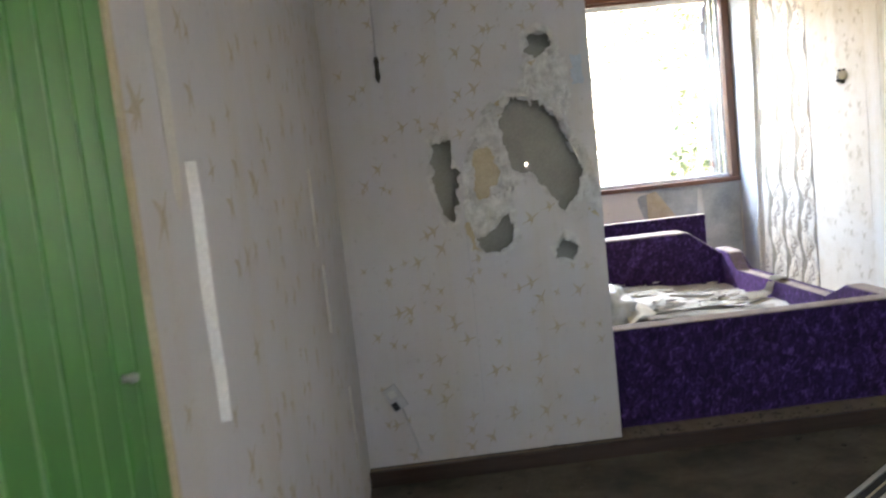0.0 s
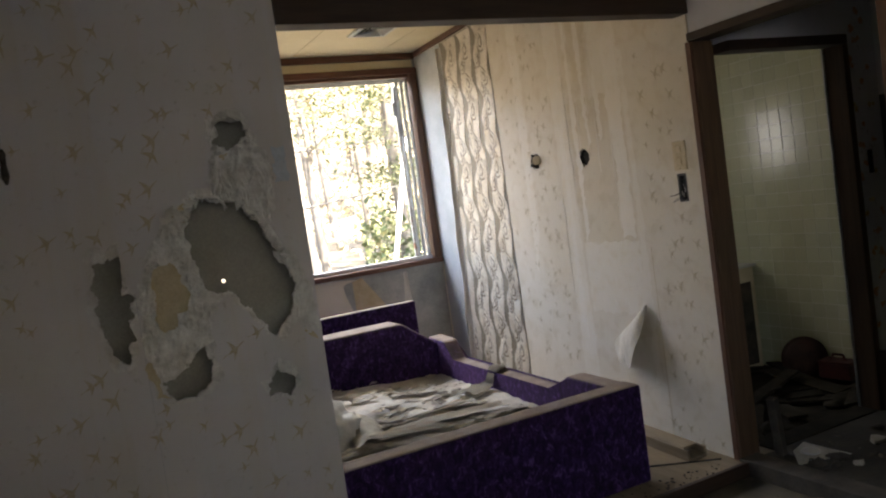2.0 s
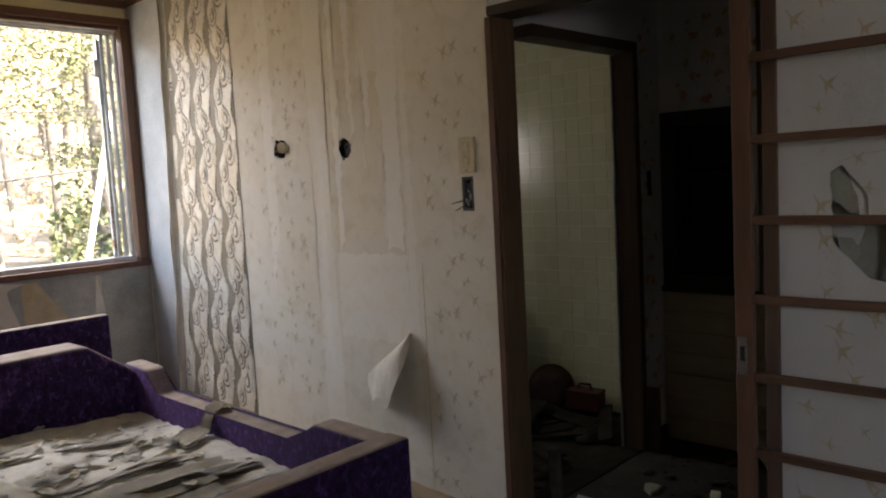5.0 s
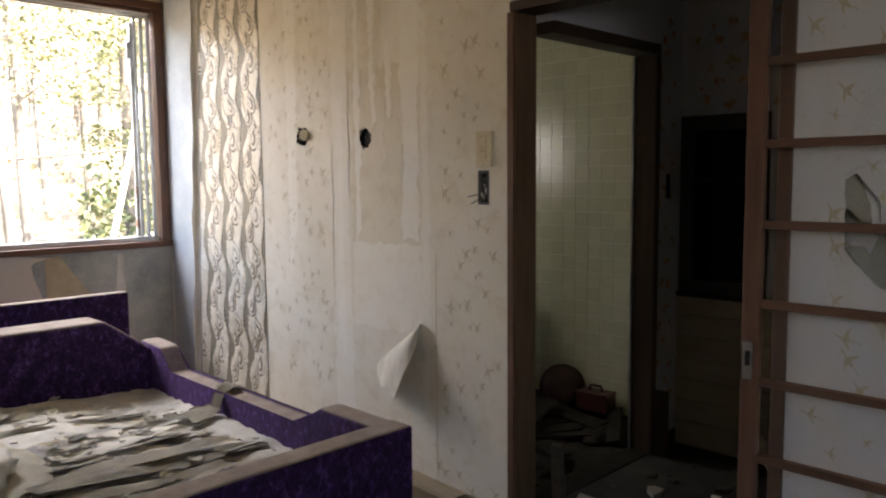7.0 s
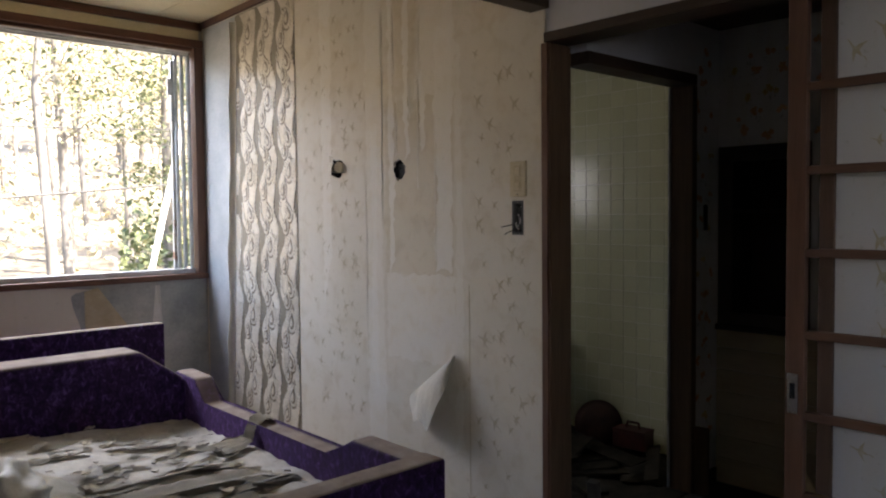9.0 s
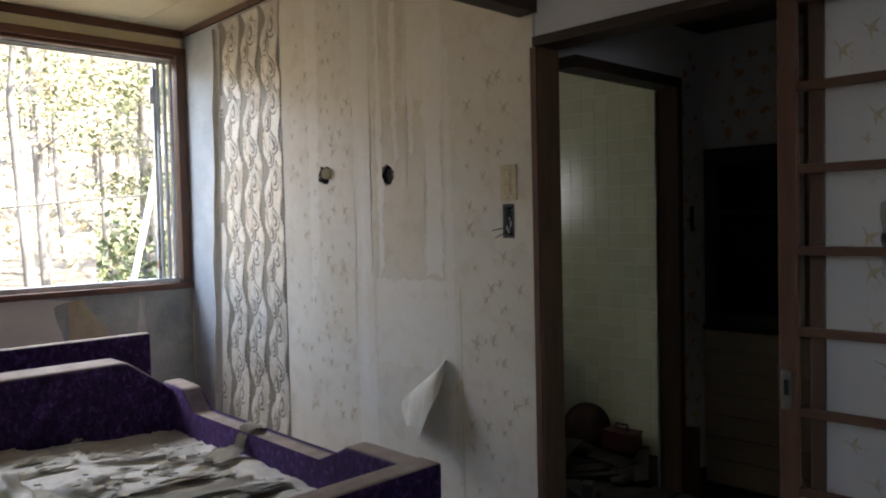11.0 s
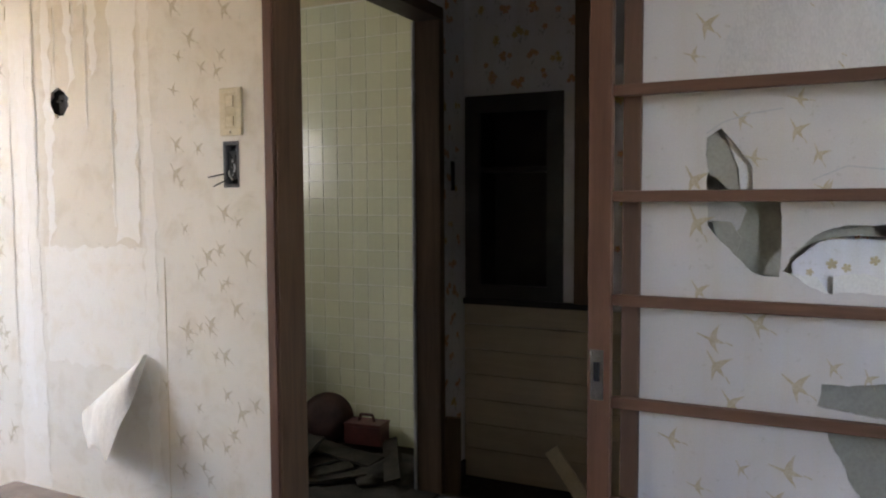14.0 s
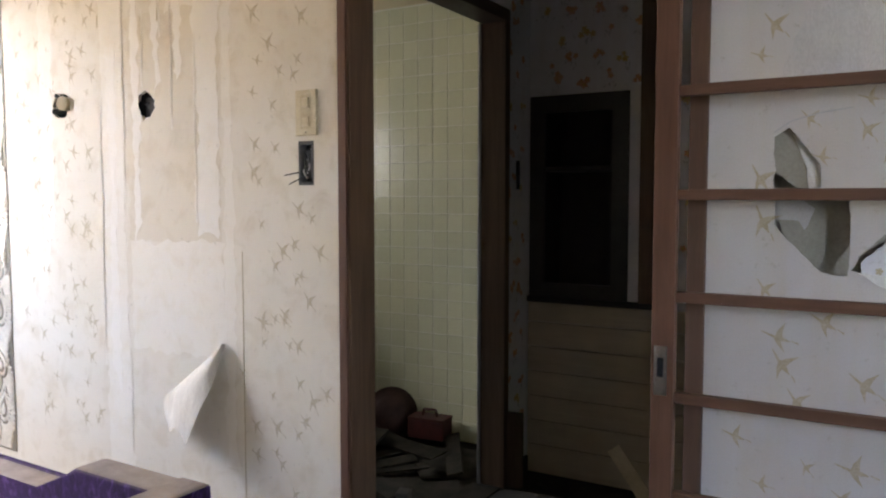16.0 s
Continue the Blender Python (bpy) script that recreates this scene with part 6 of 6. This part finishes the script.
def tree(seed, height, gold):
    rnd = random.Random(seed)
    t = thing("tree", "slender golden autumn tree with a pale trunk" if gold else "slender green-leaved tree with a grey trunk", "tree", "trees on the slope", m=pose(0, 200 + seed, -50))
    bm = bmesh.new()
    pts = [Vector((0, 0, -0.3))]
    for i in range(6):
        pts.append(pts[-1] + Vector((rnd.uniform(-0.12, 0.12), rnd.uniform(-0.12, 0.12), (height + 0.3) / 6)))
    r = height * 0.012 + 0.02
    for i in range(6):
        tube(bm, pts[i], pts[i + 1], r * (1 - i / 7), r * (1 - (i + 1) / 7), 8, False)
    tips = []
    for k in range(16):
        f = rnd.uniform(0.4, 0.97)
        i = min(int(f * 6), 5)
        a = pts[i].lerp(pts[i + 1], f * 6 - i)
        ang, ln = rnd.uniform(0, math.tau), rnd.uniform(0.8, 2.2) * (1.15 - f * 0.6)
        b = a + Vector((math.cos(ang) * ln, math.sin(ang) * ln, rnd.uniform(0.2, 0.9)))
        tube(bm, a, b, r * 0.28 * (1.1 - f), 0.008, 5, False)
        tips += [b, a.lerp(b, 0.6), a.lerp(b, 0.85)]
    part("trunk", bm, "bark", t, smooth=True)
    bm = bmesh.new()
    for k in range(2400):
        c = rnd.choice(tips) + Vector((rnd.gauss(0, 0.5), rnd.gauss(0, 0.5), rnd.gauss(0, 0.13)))
        s = rnd.uniform(0.03, 0.075)
        q = Euler((rnd.uniform(-0.9, 0.9), rnd.uniform(-0.9, 0.9), rnd.uniform(0, 6.28))).to_matrix()
        bm.faces.new([bm.verts.new(c + q @ Vector(p)) for p in ((-s, 0, 0), (0, -s * 0.55, 0.02), (s, 0, 0), (0, s * 0.55, 0.02))])
    part("crown", bm, "leaf_gold" if gold else "leaf_green", t)
    return t


kinds = [tree(1, 9, True), tree(2, 11, True), tree(3, 7, True), tree(4, 8, False), tree(5, 12, True), tree(6, 5, False)]
rnd = random.Random(77)
spots = []
while len(spots) < 64:
    y = rnd.uniform(13, 48)
    x = rnd.uniform(0.12 * y - 3, 0.62 * y + 1)
    if all((x - a) ** 2 + (y - b) ** 2 > 1.6 for a, b in spots):
        spots.append((x, y))
for k, (x, y) in enumerate(spots):
    src = kinds[(0, 1, 2, 4, 1, 0, 3, 4, 2, 5)[k % 10]]
    m = pose(x, y, ground_z(x, y) - 0.05, 0, 0, rnd.uniform(0, 360))
    if k < len(kinds):
        kinds[k].matrix_world = m
    else:
        copy_thing(src, m)
bm = bmesh.new()
for k in range(22000):
    y = 18 + 46 * rnd.random() ** 0.6
    x = rnd.uniform(0.05 * y - 4, 0.68 * y + 3)
    z = ground_z(x, y) + (abs(rnd.gauss(0, 0.9)) if y < 42 else rnd.uniform(0, 9))
    s = rnd.uniform(0.04, 0.15)
    q = Euler((rnd.uniform(-1.2, 1.2), rnd.uniform(-1.2, 1.2), rnd.uniform(0, 6.28))).to_matrix()
    bm.faces.new([bm.verts.new(Vector((x, y, z)) + q @ Vector(p)) for p in ((-s, 0, 0), (0, -s * 0.6, 0), (s, 0, 0), (0, s * 0.6, 0))])
bm_green = bmesh.new()
for k in range(3200):
    y = rnd.uniform(15, 26)
    x = 0.3 + rnd.uniform(0.36, 0.52) * (y - 1.4)
    clump = noise.noise(Vector((x * 0.7, y * 0.5, 3)))
    z = ground_z(x, y) + abs(rnd.gauss(0, 0.75)) * (1.0 + 1.2 * clump)
    s = rnd.uniform(0.04, 0.12)
    q = Euler((rnd.uniform(-1.2, 1.2), rnd.uniform(-1.2, 1.2), rnd.uniform(0, 6.28))).to_matrix()
    bm_green.faces.new([bm_green.verts.new(Vector((x, y, z)) + q @ Vector(p)) for p in ((-s, 0, 0), (0, -s * 0.6, 0), (s, 0, 0), (0, s * 0.6, 0))])
solo("green_bushes", bm_green, "leaf_green", "dark green bushes on the slope", "bushes", kind="stuff")
solo("undergrowth", bm, "leaf_gold", "golden bushes and far woods on the slope", "woods", kind="stuff")
M["wire_grey"] = speckled("weathered grey cable", (0.03, 0.03, 0.03), (0.06, 0.06, 0.058), 9, 100, 0.7)
for name, a, b, r in (("overhead_cable", (-2, 9.0, 1.28), (9, 9.0, 2.45), 0.011), ("overhead_cable", (-2, 9.6, 2.2), (9, 9.6, 2.75), 0.006)):
    bm = bmesh.new()
    n = 14
    prev = None
    for i in range(n + 1):
        c = Vector(a).lerp(Vector(b), i / n) - Vector((0, 0, 0.12 * math.sin(math.pi * i / n)))
        ring = [bm.verts.new(c + Vector((0, r * math.cos(k * math.tau / 6), r * math.sin(k * math.tau / 6)))) for k in range(6)]
        if prev:
            for k in range(6):
                bm.faces.new((prev[k], prev[(k + 1) % 6], ring[(k + 1) % 6], ring[k]))
        prev = ring
    solo(name, bm, "wire_grey", "thin overhead cable slung across the yard", "cable", "cables", smooth=True)
bm = bmesh.new()
tube(bm, (2.9, 9.0, -0.95), (3.7, 9.0, 2.3), 0.03, 0.028, 10)
solo("leaning_pole", bm, "white", "white pole leaning outside the window", "pole", smooth=True)

# ---- tiles ----
bm = boxed((0, -0.0512, -0.0512), (0.004, 0.0512, 0.0512), 0.001, 1)
tile_mesh = mesh_of(bm, "tile", "tile")
rest = bmesh.new()
for i in range(22):
    for j in range(26):
        y, z = 3.56 + i * 0.108, -0.316 + j * 0.108
        if 3 <= i < 15 and 2 <= j:
            o = new("tile", tile_mesh)
            o.parent = wall_tiled
            o.matrix_basis = pose(4.9272, y + 0.054, z + 0.054, 0, 0.4 * noise.noise(Vector((i * 0.9, j * 0.9, 1.3))), 0.4 * noise.noise(Vector((i * 0.9, j * 0.9, 7.3))))
        else:
            box(rest, (4.9272, y + 0.0015, z + 0.0015), (4.9298, y + 0.1065, z + 0.1065))
part("tiles", rest, "tile", wall_tiled, kind="stuff")
